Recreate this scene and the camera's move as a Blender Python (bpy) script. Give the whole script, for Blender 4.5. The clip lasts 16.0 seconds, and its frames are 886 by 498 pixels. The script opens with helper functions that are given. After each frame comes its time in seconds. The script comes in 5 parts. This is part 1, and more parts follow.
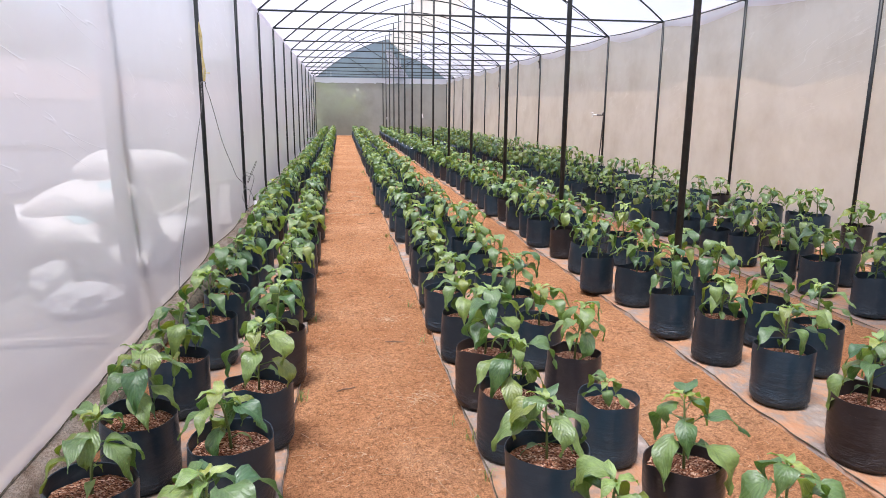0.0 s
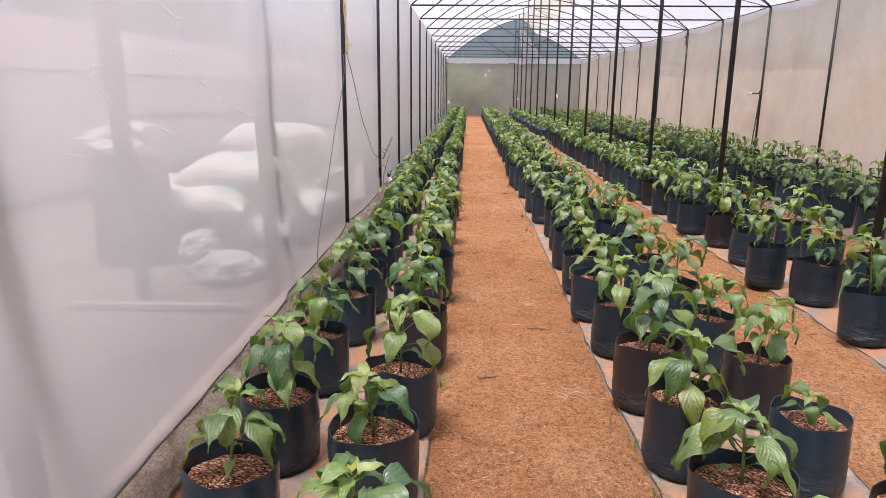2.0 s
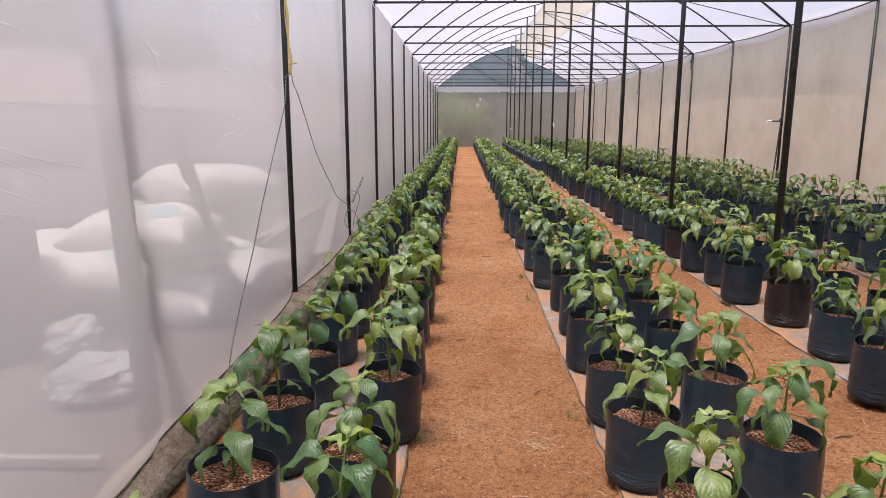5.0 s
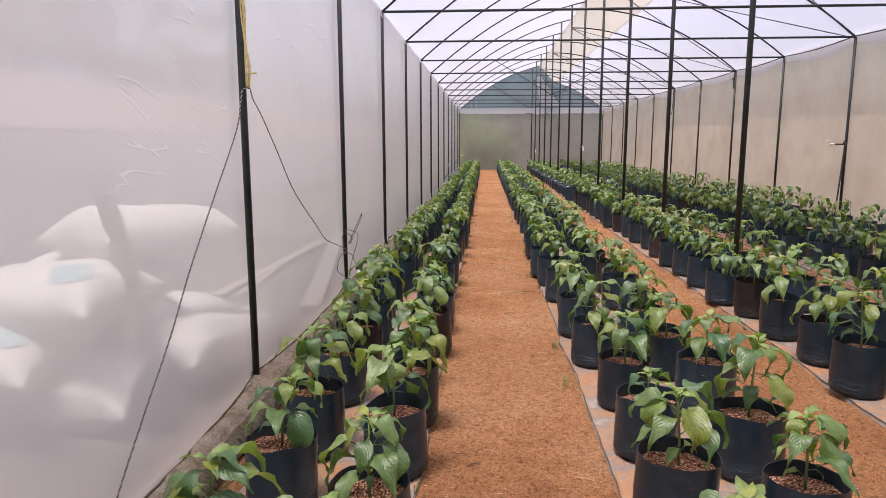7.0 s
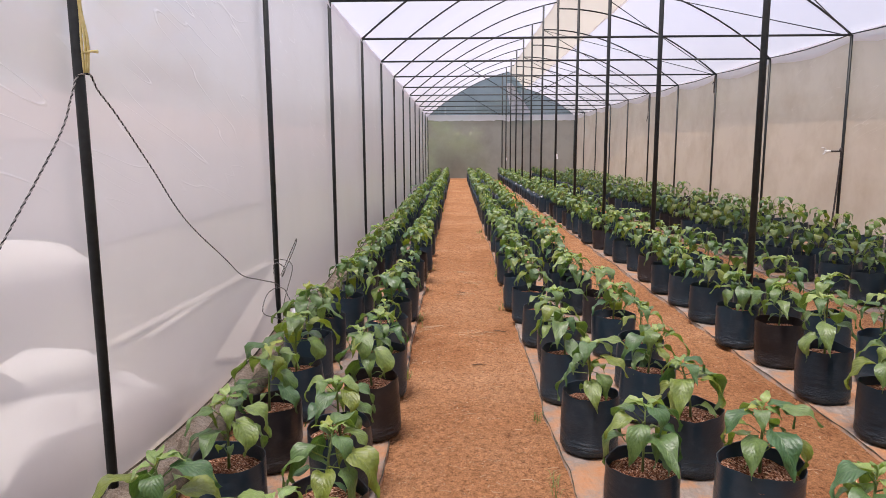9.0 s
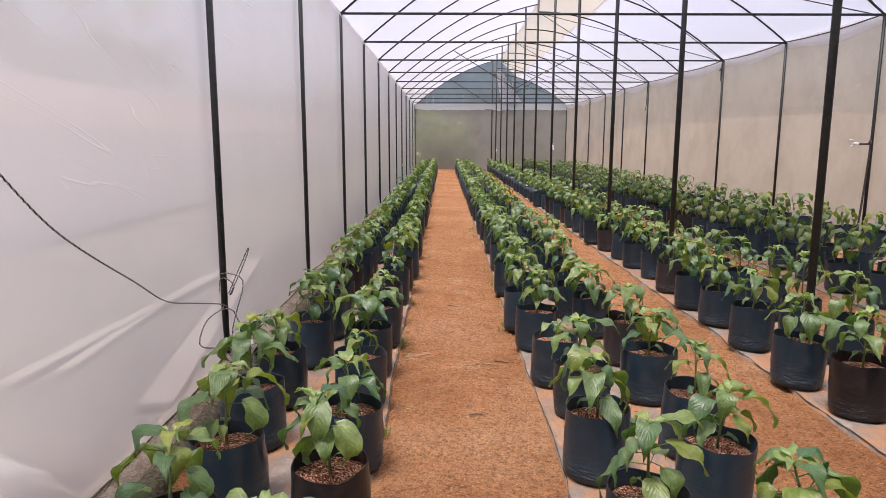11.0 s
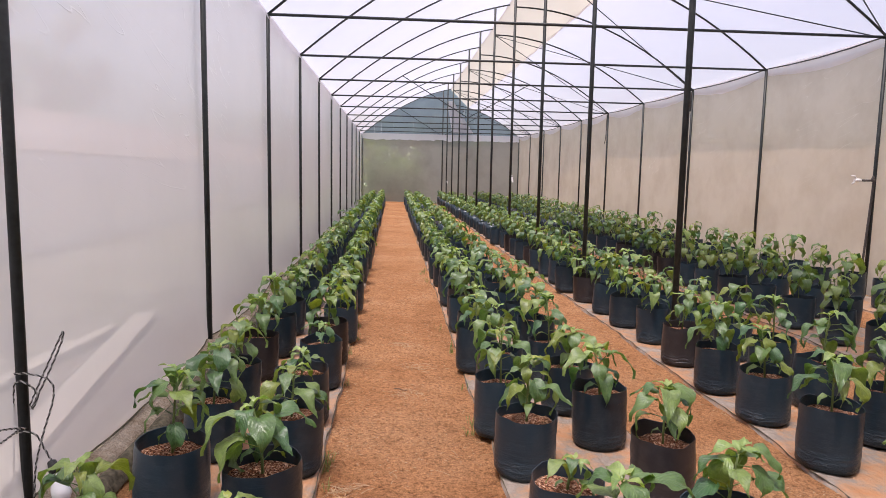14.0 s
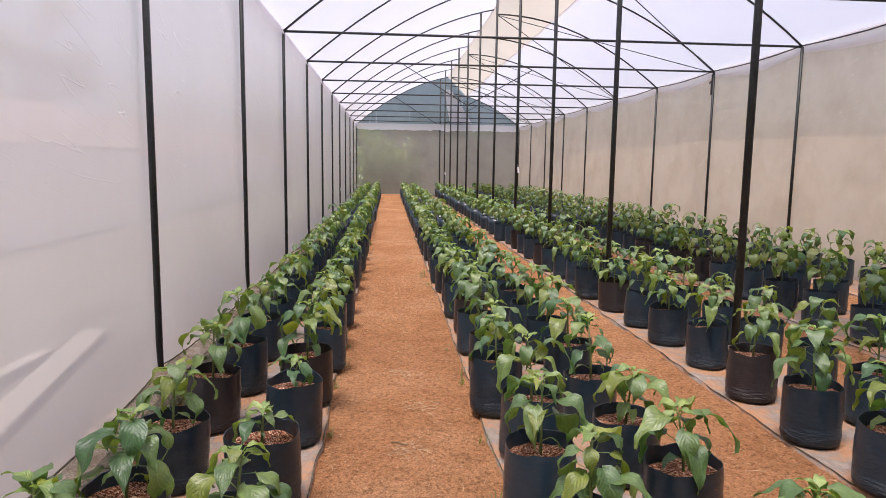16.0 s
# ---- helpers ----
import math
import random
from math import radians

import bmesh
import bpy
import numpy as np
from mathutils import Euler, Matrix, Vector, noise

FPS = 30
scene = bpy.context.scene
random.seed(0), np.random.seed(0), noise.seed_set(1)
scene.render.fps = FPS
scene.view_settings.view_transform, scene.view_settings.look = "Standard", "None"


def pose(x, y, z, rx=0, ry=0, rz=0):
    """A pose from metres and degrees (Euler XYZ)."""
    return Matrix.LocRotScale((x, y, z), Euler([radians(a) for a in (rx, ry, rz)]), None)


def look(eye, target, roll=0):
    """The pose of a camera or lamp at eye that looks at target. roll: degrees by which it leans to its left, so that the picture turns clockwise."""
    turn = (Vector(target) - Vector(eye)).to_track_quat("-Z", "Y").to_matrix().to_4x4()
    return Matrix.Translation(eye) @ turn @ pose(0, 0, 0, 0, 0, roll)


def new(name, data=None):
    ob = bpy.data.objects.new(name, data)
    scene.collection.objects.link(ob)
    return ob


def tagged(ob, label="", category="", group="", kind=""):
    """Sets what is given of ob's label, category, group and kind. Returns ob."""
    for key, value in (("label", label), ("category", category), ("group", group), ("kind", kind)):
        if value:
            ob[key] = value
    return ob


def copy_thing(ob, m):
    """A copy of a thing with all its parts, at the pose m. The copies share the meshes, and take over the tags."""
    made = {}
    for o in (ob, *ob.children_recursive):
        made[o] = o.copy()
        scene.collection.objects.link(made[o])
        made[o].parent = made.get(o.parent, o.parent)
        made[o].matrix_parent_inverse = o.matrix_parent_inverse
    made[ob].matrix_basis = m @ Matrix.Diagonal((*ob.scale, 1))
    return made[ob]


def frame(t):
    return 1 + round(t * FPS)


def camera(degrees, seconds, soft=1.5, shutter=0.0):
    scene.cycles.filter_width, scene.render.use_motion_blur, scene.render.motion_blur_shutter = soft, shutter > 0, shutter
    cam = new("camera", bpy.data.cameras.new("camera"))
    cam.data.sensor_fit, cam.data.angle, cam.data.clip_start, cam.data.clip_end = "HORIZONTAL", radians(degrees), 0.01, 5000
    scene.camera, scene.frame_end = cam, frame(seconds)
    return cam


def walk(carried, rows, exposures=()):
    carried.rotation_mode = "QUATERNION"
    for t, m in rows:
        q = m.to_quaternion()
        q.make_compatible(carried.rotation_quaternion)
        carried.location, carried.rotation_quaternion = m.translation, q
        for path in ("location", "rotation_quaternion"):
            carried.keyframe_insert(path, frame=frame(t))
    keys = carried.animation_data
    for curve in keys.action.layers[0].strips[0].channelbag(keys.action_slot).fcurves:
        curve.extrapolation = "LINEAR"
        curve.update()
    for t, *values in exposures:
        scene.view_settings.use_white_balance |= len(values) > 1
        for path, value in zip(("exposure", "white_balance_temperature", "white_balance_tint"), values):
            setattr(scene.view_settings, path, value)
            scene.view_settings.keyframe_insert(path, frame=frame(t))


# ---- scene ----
cam = camera(67.4, 16.0, soft=0.65)
PATH = [
    (0, (0.003, 0.776, 1.378), (0.299, 2.711, 0.968), 0.5),
    (0.5, (-0.031, 0.801, 1.344), (0.053, 2.74, 0.86), 0.7),
    (1, (-0.08, 0.883, 1.317), (-0.11, 2.829, 0.854), 0.8),
    (1.5, (-0.113, 0.986, 1.291), (-0.129, 2.926, 0.807), 2.2),
    (2, (-0.113, 1.066, 1.29), (-0.182, 3.011, 0.828), 0.5),
    (2.5, (-0.055, 1.255, 1.252), (-0.18, 3.195, 0.78), 0.2),
    (3, (-0.008, 1.549, 1.261), (-0.188, 3.498, 0.849), 1.5),
    (3.5, (0.001, 1.816, 1.259), (-0.162, 3.771, 0.869), -0.2),
    (4, (-0.022, 2.118, 1.284), (-0.076, 4.084, 0.92), -0.0),
    (4.2, (-0.026, 2.191, 1.275), (-0.092, 4.153, 0.894), -0.2),
    (6.3, (-0.04, 3.302, 1.351), (-0.07, 5.271, 1.001), 0.5),
    (6.5, (-0.043, 3.43, 1.329), (-0.162, 5.398, 0.99), -1.0),
    (7, (0.014, 3.766, 1.334), (-0.111, 5.736, 1.018), -0.1),
    (7.5, (0.011, 4.04, 1.318), (-0.012, 6.008, 0.966), 0.1),
    (8, (-0.017, 4.306, 1.338), (0.035, 6.279, 1.011), 0.9),
    (8.5, (0.011, 4.581, 1.344), (0.027, 6.558, 1.037), -0.2),
    (9, (0.078, 4.847, 1.343), (0.037, 6.825, 1.049), -0.3),
    (9.2, (0.077, 4.923, 1.335), (0.058, 6.899, 1.023), -0.7),
    (11.3, (0.031, 5.98, 1.328), (0.041, 7.954, 1.006), 0.5),
    (11.5, (0.013, 6.09, 1.329), (0.058, 8.066, 1.021), 1.1),
    (12, (-0.073, 6.295, 1.364), (0.031, 8.273, 1.093), 0.2),
    (12.5, (-0.067, 6.482, 1.353), (0.024, 8.458, 1.063), 0.1),
    (13, (-0.001, 6.752, 1.334), (0.012, 8.738, 1.1), 1.3),
    (13.5, (0.064, 6.958, 1.308), (0.107, 8.94, 1.043), 0.7),
    (14, (0.059, 7.221, 1.288), (0.213, 9.202, 1.062), 1.1),
    (14.5, (0.02, 7.434, 1.283), (0.213, 9.408, 1.029), 1.2),
    (15, (0.029, 7.712, 1.277), (0.116, 9.692, 1.007), 0.7),
    (15.5, (0.06, 7.946, 1.278), (0.117, 9.932, 1.049), 0.6),
    (16, (0.064, 8.183, 1.262), (0.229, 10.161, 1.012), 0.8),
]
walk(cam, [(t, look(eye, target, roll)) for t, eye, target, roll in PATH], [(0.0, 1.31, 5900, 7.0), (1.0, 1.23, 6200, 9.0), (2.0, 1.11, 6350, 10.0), (4.0, 0.95, 6400, 10.0), (7.0, 0.88, 6450, 10.0), (16.0, 0.95, 6450, 10.0)])

# ---------------------------------------------------------------- light
world = bpy.data.worlds.new("sky")
scene.world = world
world.use_nodes = True
wn = world.node_tree.nodes
sky = wn.new("ShaderNodeTexSky")
sky.sky_type = "NISHITA"
sky.sun_disc = False
sky.sun_elevation = radians(74.8)
sky.sun_rotation = radians(219)
sky.air_density, sky.dust_density, sky.ozone_density = 1.0, 4.0, 1.0
wn["Background"].inputs["Strength"].default_value = 0.098
world.node_tree.links.new(sky.outputs["Color"], wn["Background"].inputs["Color"])

sun = new("sun", bpy.data.lights.new("sun", "SUN"))
sun.data.energy, sun.data.angle, sun.data.color = 4.5, radians(16.0), (1.0, 0.95, 0.88)
sun.matrix_world = look((-3.2, -4, 18.8), (0, 0, 0))


# ---------------------------------------------------------------- materials
def material(name, base=(0.5, 0.5, 0.5), rough=0.6, spec=0.5):
    m = bpy.data.materials.new(name)
    m.use_nodes = True
    nt = m.node_tree
    b = nt.nodes["Principled BSDF"]
    b.inputs["Base Color"].default_value = (*base, 1)
    b.inputs["Roughness"].default_value = rough
    b.inputs["Specular IOR Level"].default_value = spec
    return m, nt, b


def node(nt, kind, **values):
    n = nt.nodes.new(kind)
    for k, v in values.items():
        if k in n.inputs:
            n.inputs[k].default_value = v
        else:
            n.inputs[k.replace("_", " ")].default_value = v
    return n


def coords(nt, scale=(1, 1, 1), space="Object"):
    c = nt.nodes.new("ShaderNodeTexCoord")
    mp = nt.nodes.new("ShaderNodeMapping")
    mp.inputs["Scale"].default_value = scale
    nt.links.new(c.outputs[space], mp.inputs["Vector"])
    return mp.outputs["Vector"]


def ramp(nt, fac, stops):
    r = nt.nodes.new("ShaderNodeValToRGB")
    e = r.color_ramp.elements
    while len(e) < len(stops):
        e.new(0.5)
    for el, (p, c) in zip(e, stops):
        el.position, el.color = p, (*c, 1)
    nt.links.new(fac, r.inputs["Fac"])
    return r.outputs["Color"]


def noise_fac(nt, vec, scale, detail=4.0, rough=0.55):
    n = node(nt, "ShaderNodeTexNoise", Scale=scale, Detail=detail, Roughness=rough)
    nt.links.new(vec, n.inputs["Vector"])
    return n.outputs["Fac"]


def mix(nt, fac, a, b, blend="MIX"):
    n = nt.nodes.new("ShaderNodeMix")
    n.data_type, n.blend_type = "RGBA", blend
    if isinstance(fac, (int, float)):
        n.inputs[0].default_value = fac
    else:
        nt.links.new(fac, n.inputs[0])
    for s, v in ((6, a), (7, b)):
        if isinstance(v, tuple):
            n.inputs[s].default_value = (*v, 1)
        else:
            nt.links.new(v, n.inputs[s])
    return n.outputs[2]


def bump(nt, b, height, strength, distance=0.01):
    n = node(nt, "ShaderNodeBump", Strength=strength, Distance=distance)
    nt.links.new(height, n.inputs["Height"])
    nt.links.new(n.outputs["Normal"], b.inputs["Normal"])
    return n.outputs["Normal"]


def math_node(nt, op, a, b):
    n = nt.nodes.new("ShaderNodeMath")
    n.operation = op
    for i, v in enumerate((a, b)):
        if isinstance(v, (int, float)):
            n.inputs[i].default_value = v
        else:
            nt.links.new(v, n.inputs[i])
    return n.outputs[0]


def make_soil():
    m, nt, b = material("orange_soil", rough=0.95, spec=0.12)
    v = coords(nt)
    big = ramp(nt, noise_fac(nt, v, 0.9, 6, 0.6), [(0.3, (0.325, 0.149, 0.065)), (0.5, (0.408, 0.202, 0.094)), (0.72, (0.482, 0.274, 0.148))])
    fine = noise_fac(nt, v, 150, 5, 0.7)
    clod = noise_fac(nt, v, 48, 6, 0.72)
    col = mix(nt, 0.7, big, ramp(nt, fine, [(0.36, (0.36, 0.31, 0.28)), (0.5, (1, 1, 1)), (0.64, (1.5, 1.45, 1.4))]), "MULTIPLY")
    col = mix(nt, 0.75, col, ramp(nt, clod, [(0.36, (0.34, 0.29, 0.27)), (0.47, (0.95, 0.95, 0.95)), (0.62, (1.3, 1.3, 1.3))]), "MULTIPLY")
    scuff = noise_fac(nt, v, 7.0, 7, 0.68)
    col = mix(nt, 0.6, col, ramp(nt, scuff, [(0.34, (0.66, 0.60, 0.56)), (0.47, (1, 1, 1)), (0.60, (1.04, 1.04, 1.04)), (0.72, (1.32, 1.38, 1.42))]), "MULTIPLY")
    vo = node(nt, "ShaderNodeTexVoronoi", Scale=120.0)
    nt.links.new(v, vo.inputs["Vector"])
    chips = ramp(nt, vo.outputs["Distance"], [(0.0, (1, 1, 1)), (0.2, (0, 0, 0))])
    patch = ramp(nt, noise_fac(nt, v, 2.3, 4), [(0.36, (0, 0, 0)), (0.58, (1, 1, 1))])
    fac = math_node(nt, "MULTIPLY", math_node(nt, "MULTIPLY", chips, patch), 0.8)
    col = mix(nt, fac, col, (0.66, 0.45, 0.28))
    nt.links.new(col, b.inputs["Base Color"])
    h = math_node(nt, "ADD", math_node(nt, "MULTIPLY", fine, 0.5), math_node(nt, "ADD", math_node(nt, "MULTIPLY", clod, 1.5), math_node(nt, "MULTIPLY", scuff, 1.2)))
    bump(nt, b, h, 1.0, 0.018)
    return m


def make_sheet():
    m, nt, b = material("dusty_ground_sheet", rough=0.6, spec=0.4)
    v = coords(nt)
    col = ramp(nt, noise_fac(nt, v, 4.5, 7, 0.7), [(0.34, (0.40, 0.185, 0.082)), (0.47, (0.36, 0.21, 0.125)), (0.56, (0.235, 0.195, 0.165)), (0.64, (0.33, 0.27, 0.225)), (0.74, (0.42, 0.36, 0.31))])
    nt.links.new(col, b.inputs["Base Color"])
    bump(nt, b, noise_fac(nt, coords(nt, (1, 0.5, 1)), 22, 5), 0.8, 0.03)
    return m


def make_bag(name, dark, dusty):
    m, nt, b = material(name, rough=0.42, spec=0.45)
    v = coords(nt)
    info = nt.nodes.new("ShaderNodeObjectInfo")
    tone = mix(nt, info.outputs["Random"], dark, tuple(1.9 * c for c in dark))
    f = ramp(nt, noise_fac(nt, v, 16, 6, 0.65), [(0.5, (0, 0, 0)), (0.8, (1, 1, 1))])
    col = mix(nt, math_node(nt, "MULTIPLY", f, 0.45), tone, dusty)
    nt.links.new(col, b.inputs["Base Color"])
    w = coords(nt, (2.2, 2.2, 9))
    low = nt.nodes.new("ShaderNodeSeparateXYZ")
    nt.links.new(v, low.inputs[0])
    fade = ramp(nt, math_node(nt, "MULTIPLY", low.outputs["Z"], 4.0), [(0.1, (0.9, 0.9, 0.9)), (0.35, (0.22, 0.22, 0.22)), (0.7, (0.10, 0.10, 0.10))])
    h = math_node(nt, "MULTIPLY", noise_fac(nt, w, 7.0, 5, 0.6), fade)
    bump(nt, b, h, 0.9, 0.024)
    nt.links.new(ramp(nt, f, [(0, (0.30, 0.30, 0.30)), (1, (0.6, 0.6, 0.6))]), b.inputs["Roughness"])
    return m


def make_coir():
    m, nt, b = material("coconut_coir", rough=0.95, spec=0.1)
    v = coords(nt)
    vo = node(nt, "ShaderNodeTexVoronoi", Scale=230.0)
    nt.links.new(coords(nt, (1, 0.6, 1)), vo.inputs["Vector"])
    col = ramp(nt, vo.outputs["Color"], [(0.15, (0.05, 0.016, 0.010)), (0.45, (0.20, 0.075, 0.04)), (0.66, (0.42, 0.20, 0.115)), (0.9, (0.78, 0.56, 0.42))])
    nt.links.new(col, b.inputs["Base Color"])
    bump(nt, b, vo.outputs["Distance"], 1.0, 0.008)
    return m


def make_leaf(name, deep, light, veins=0.5):
    m = bpy.data.materials.new(name)
    m.use_nodes = True
    nt = m.node_tree
    b = nt.nodes["Principled BSDF"]
    uv = nt.nodes.new("ShaderNodeUVMap")
    uv.uv_map = "leaf"
    sep = nt.nodes.new("ShaderNodeSeparateXYZ")
    nt.links.new(uv.outputs["UV"], sep.inputs[0])
    side = math_node(nt, "ABSOLUTE", math_node(nt, "SUBTRACT", sep.outputs["X"], 0.5), 0)
    mid = math_node(nt, "LESS_THAN", side, 0.017)
    w = math_node(nt, "SUBTRACT", math_node(nt, "MULTIPLY", sep.outputs["Y"], 8.0), math_node(nt, "MULTIPLY", side, 6.5))
    w = math_node(nt, "ADD", w, math_node(nt, "MULTIPLY", noise_fac(nt, coords(nt), 45, 3), 0.9))
    fr = math_node(nt, "FRACT", w, 0)
    vein = math_node(nt, "LESS_THAN", math_node(nt, "ABSOLUTE", math_node(nt, "SUBTRACT", fr, 0.5), 0), 0.055)
    allv = math_node(nt, "MAXIMUM", mid, math_node(nt, "MULTIPLY", vein, 0.6))
    info = nt.nodes.new("ShaderNodeObjectInfo")
    geo = nt.nodes.new("ShaderNodeNewGeometry")
    rnd = math_node(nt, "FRACT", math_node(nt, "ADD", info.outputs["Random"], geo.outputs["Random Per Island"]), 0)
    v = coords(nt)
    olive = (light[0] * 0.92, light[1] * 0.82, light[2] * 0.45)
    col = ramp(nt, rnd, [(0.0, deep), (0.5, tuple((d + l) / 2 for d, l in zip(deep, light))), (0.84, light), (0.90, olive), (1.0, olive)])
    col = mix(nt, 0.55, col, ramp(nt, noise_fac(nt, v, 42, 6, 0.65), [(0.3, (0.40, 0.46, 0.45)), (0.7, (1.45, 1.4, 1.35))]), "MULTIPLY")
    col = mix(nt, math_node(nt, "MULTIPLY", allv, veins), col, (0.42, 0.48, 0.28))
    nt.links.new(col, b.inputs["Base Color"])
    nt.links.new(ramp(nt, noise_fac(nt, v, 22, 3), [(0.35, (0.28, 0.28, 0.28)), (0.65, (0.46, 0.46, 0.46))]), b.inputs["Roughness"])
    b.inputs["Specular IOR Level"].default_value = 0.85
    b.inputs["Coat Weight"].default_value = 0.25
    b.inputs["Coat Roughness"].default_value = 0.38
    hump = math_node(nt, "ABSOLUTE", math_node(nt, "SUBTRACT", fr, 0.5), 0)
    h = math_node(nt, "ADD", math_node(nt, "MULTIPLY", hump, 0.55), math_node(nt, "MULTIPLY", noise_fac(nt, v, 95, 4, 0.6), 0.8))
    normal = bump(nt, b, h, 0.45, 0.008)
    tr = nt.nodes.new("ShaderNodeBsdfTranslucent")
    nt.links.new(mix(nt, 1.0, col, (1.45, 1.55, 0.55), "MULTIPLY"), tr.inputs["Color"])
    nt.links.new(normal, tr.inputs["Normal"])
    ms = nt.nodes.new("ShaderNodeMixShader")
    ms.inputs[0].default_value = 0.32
    nt.links.new(b.outputs[0], ms.inputs[1])
    nt.links.new(tr.outputs[0], ms.inputs[2])
    nt.links.new(ms.outputs[0], nt.nodes["Material Output"].inputs["Surface"])
    return m


def make_film(name, tint, clear, through_tint, dirt, dirt_amount=0.5, back=0.35, creases=0.0, sheen=0.0):
    """Milky polythene: part clear, part scattering through, part scattering back."""
    m = bpy.data.materials.new(name)
    m.use_nodes = True
    nt = m.node_tree
    b = nt.nodes["Principled BSDF"]
    v = coords(nt)
    stain = ramp(nt, noise_fac(nt, v, 1.4, 7, 0.62), [(0.42, (0, 0, 0)), (0.78, (1, 1, 1))])
    col = mix(nt, math_node(nt, "MULTIPLY", stain, dirt_amount), tint, dirt)
    nt.links.new(col, b.inputs["Base Color"])
    b.inputs["Roughness"].default_value = 0.3
    b.inputs["Specular IOR Level"].default_value = 0.35
    w = coords(nt, (1, 0.35, 1.6))
    c2 = nt.nodes.new("ShaderNodeTexCoord")
    mp = nt.nodes.new("ShaderNodeMapping")
    mp.inputs["Rotation"].default_value = (radians(17), 0, 0)
    nt.links.new(c2.outputs["Object"], mp.inputs["Vector"])
    drawn = nt.nodes.new("ShaderNodeMapping")
    drawn.inputs["Scale"].default_value = (1, 0.45, 4.2)
    nt.links.new(mp.outputs["Vector"], drawn.inputs["Vector"])
    streak = ramp(nt, noise_fac(nt, drawn.outputs["Vector"], 2.6, 0.6, 0.4), [(0.488, (0, 0, 0)), (0.5, (1, 1, 1)), (0.512, (0, 0, 0))])
    some = ramp(nt, noise_fac(nt, v, 1.7, 1), [(0.46, (0, 0, 0)), (0.58, (1, 1, 1))])
    height = nt.nodes.new("ShaderNodeSeparateXYZ")
    nt.links.new(v, height.inputs[0])
    high = ramp(nt, math_node(nt, "MULTIPLY", height.outputs["Z"], 0.4), [(0.40, (0, 0, 0)), (0.62, (1, 1, 1))])
    fold = math_node(nt, "MULTIPLY", math_node(nt, "MULTIPLY", streak, some), high)
    relief = math_node(nt, "ADD", noise_fac(nt, w, 1.6, 2, 0.45), math_node(nt, "MULTIPLY", fold, 0.38 * creases))
    # Crease highlights are painted in: film colour lightened along the fold lines.
    col = mix(nt, math_node(nt, "MULTIPLY", fold, 0.45 * creases), col, (0.95, 0.94, 0.95))
    nt.links.new(col, b.inputs["Base Color"])
    normal = bump(nt, b, relief, 0.4, 0.05)
    tl = nt.nodes.new("ShaderNodeBsdfTranslucent")
    nt.links.new(mix(nt, 1.0, col, through_tint, "MULTIPLY"), tl.inputs["Color"])
    tp = nt.nodes.new("ShaderNodeBsdfTransparent")
    tp.inputs["Color"].default_value = (*through_tint, 1)
    m1 = nt.nodes.new("ShaderNodeMixShader")
    m1.inputs[0].default_value = 1.0 - back
    nt.links.new(b.outputs[0], m1.inputs[1])
    nt.links.new(tl.outputs[0], m1.inputs[2])
    m2 = nt.nodes.new("ShaderNodeMixShader")
    nt.links.new(math_node(nt, "SUBTRACT", clear, math_node(nt, "MULTIPLY", fold, 0.7 * clear * min(creases, 1.0))), m2.inputs[0])
    nt.links.new(m1.outputs[0], m2.inputs[1])
    nt.links.new(tp.outputs[0], m2.inputs[2])
    last = m2
    if sheen:
        gl = nt.nodes.new("ShaderNodeBsdfGlossy")
        nt.links.new(normal, gl.inputs["Normal"])
        gl.inputs["Roughness"].default_value = 0.38
        gl.inputs["Color"].default_value = (0.95, 0.94, 0.95, 1)
        fr = nt.nodes.new("ShaderNodeFresnel")
        fr.inputs["IOR"].default_value = sheen
        last = nt.nodes.new("ShaderNodeMixShader")
        nt.links.new(fr.outputs[0], last.inputs[0])
        nt.links.new(m2.outputs[0], last.inputs[1])
        nt.links.new(gl.outputs[0], last.inputs[2])
    nt.links.new(last.outputs[0], nt.nodes["Material Output"].inputs["Surface"])
    return m


def make_plain(name, lo, hi, scale, rough, spec=0.4, bump_by=0.3, depth=0.01, stretch=(1, 1, 1)):
    m, nt, b = material(name, rough=rough, spec=spec)
    v = coords(nt, stretch)
    f = noise_fac(nt, v, scale, 6, 0.62)
    nt.links.new(ramp(nt, f, [(0.3, lo), (0.7, hi)]), b.inputs["Base Color"])
    bump(nt, b, f, bump_by, depth)
    return m


def make_kerb():
    m, nt, b = material("sandy_cement", rough=0.95, spec=0.1)
    v = coords(nt)
    col = ramp(nt, noise_fac(nt, v, 9, 7, 0.7), [(0.3, (0.30, 0.21, 0.14)), (0.5, (0.52, 0.42, 0.32)), (0.7, (0.68, 0.60, 0.50))])
    vo = node(nt, "ShaderNodeTexVoronoi", Scale=170.0)
    nt.links.new(v, vo.inputs["Vector"])
    grit = ramp(nt, vo.outputs["Color"], [(0.2, (0.6, 0.57, 0.55)), (0.5, (1, 1, 1)), (0.85, (1.35, 1.35, 1.35))])
    col = mix(nt, 0.6, col, grit, "MULTIPLY")
    nt.links.new(col, b.inputs["Base Color"])
    bump(nt, b, math_node(nt, "ADD", noise_fac(nt, v, 40, 6, 0.7), math_node(nt, "MULTIPLY", vo.outputs["Distance"], 0.6)), 1.0, 0.02)
    return m


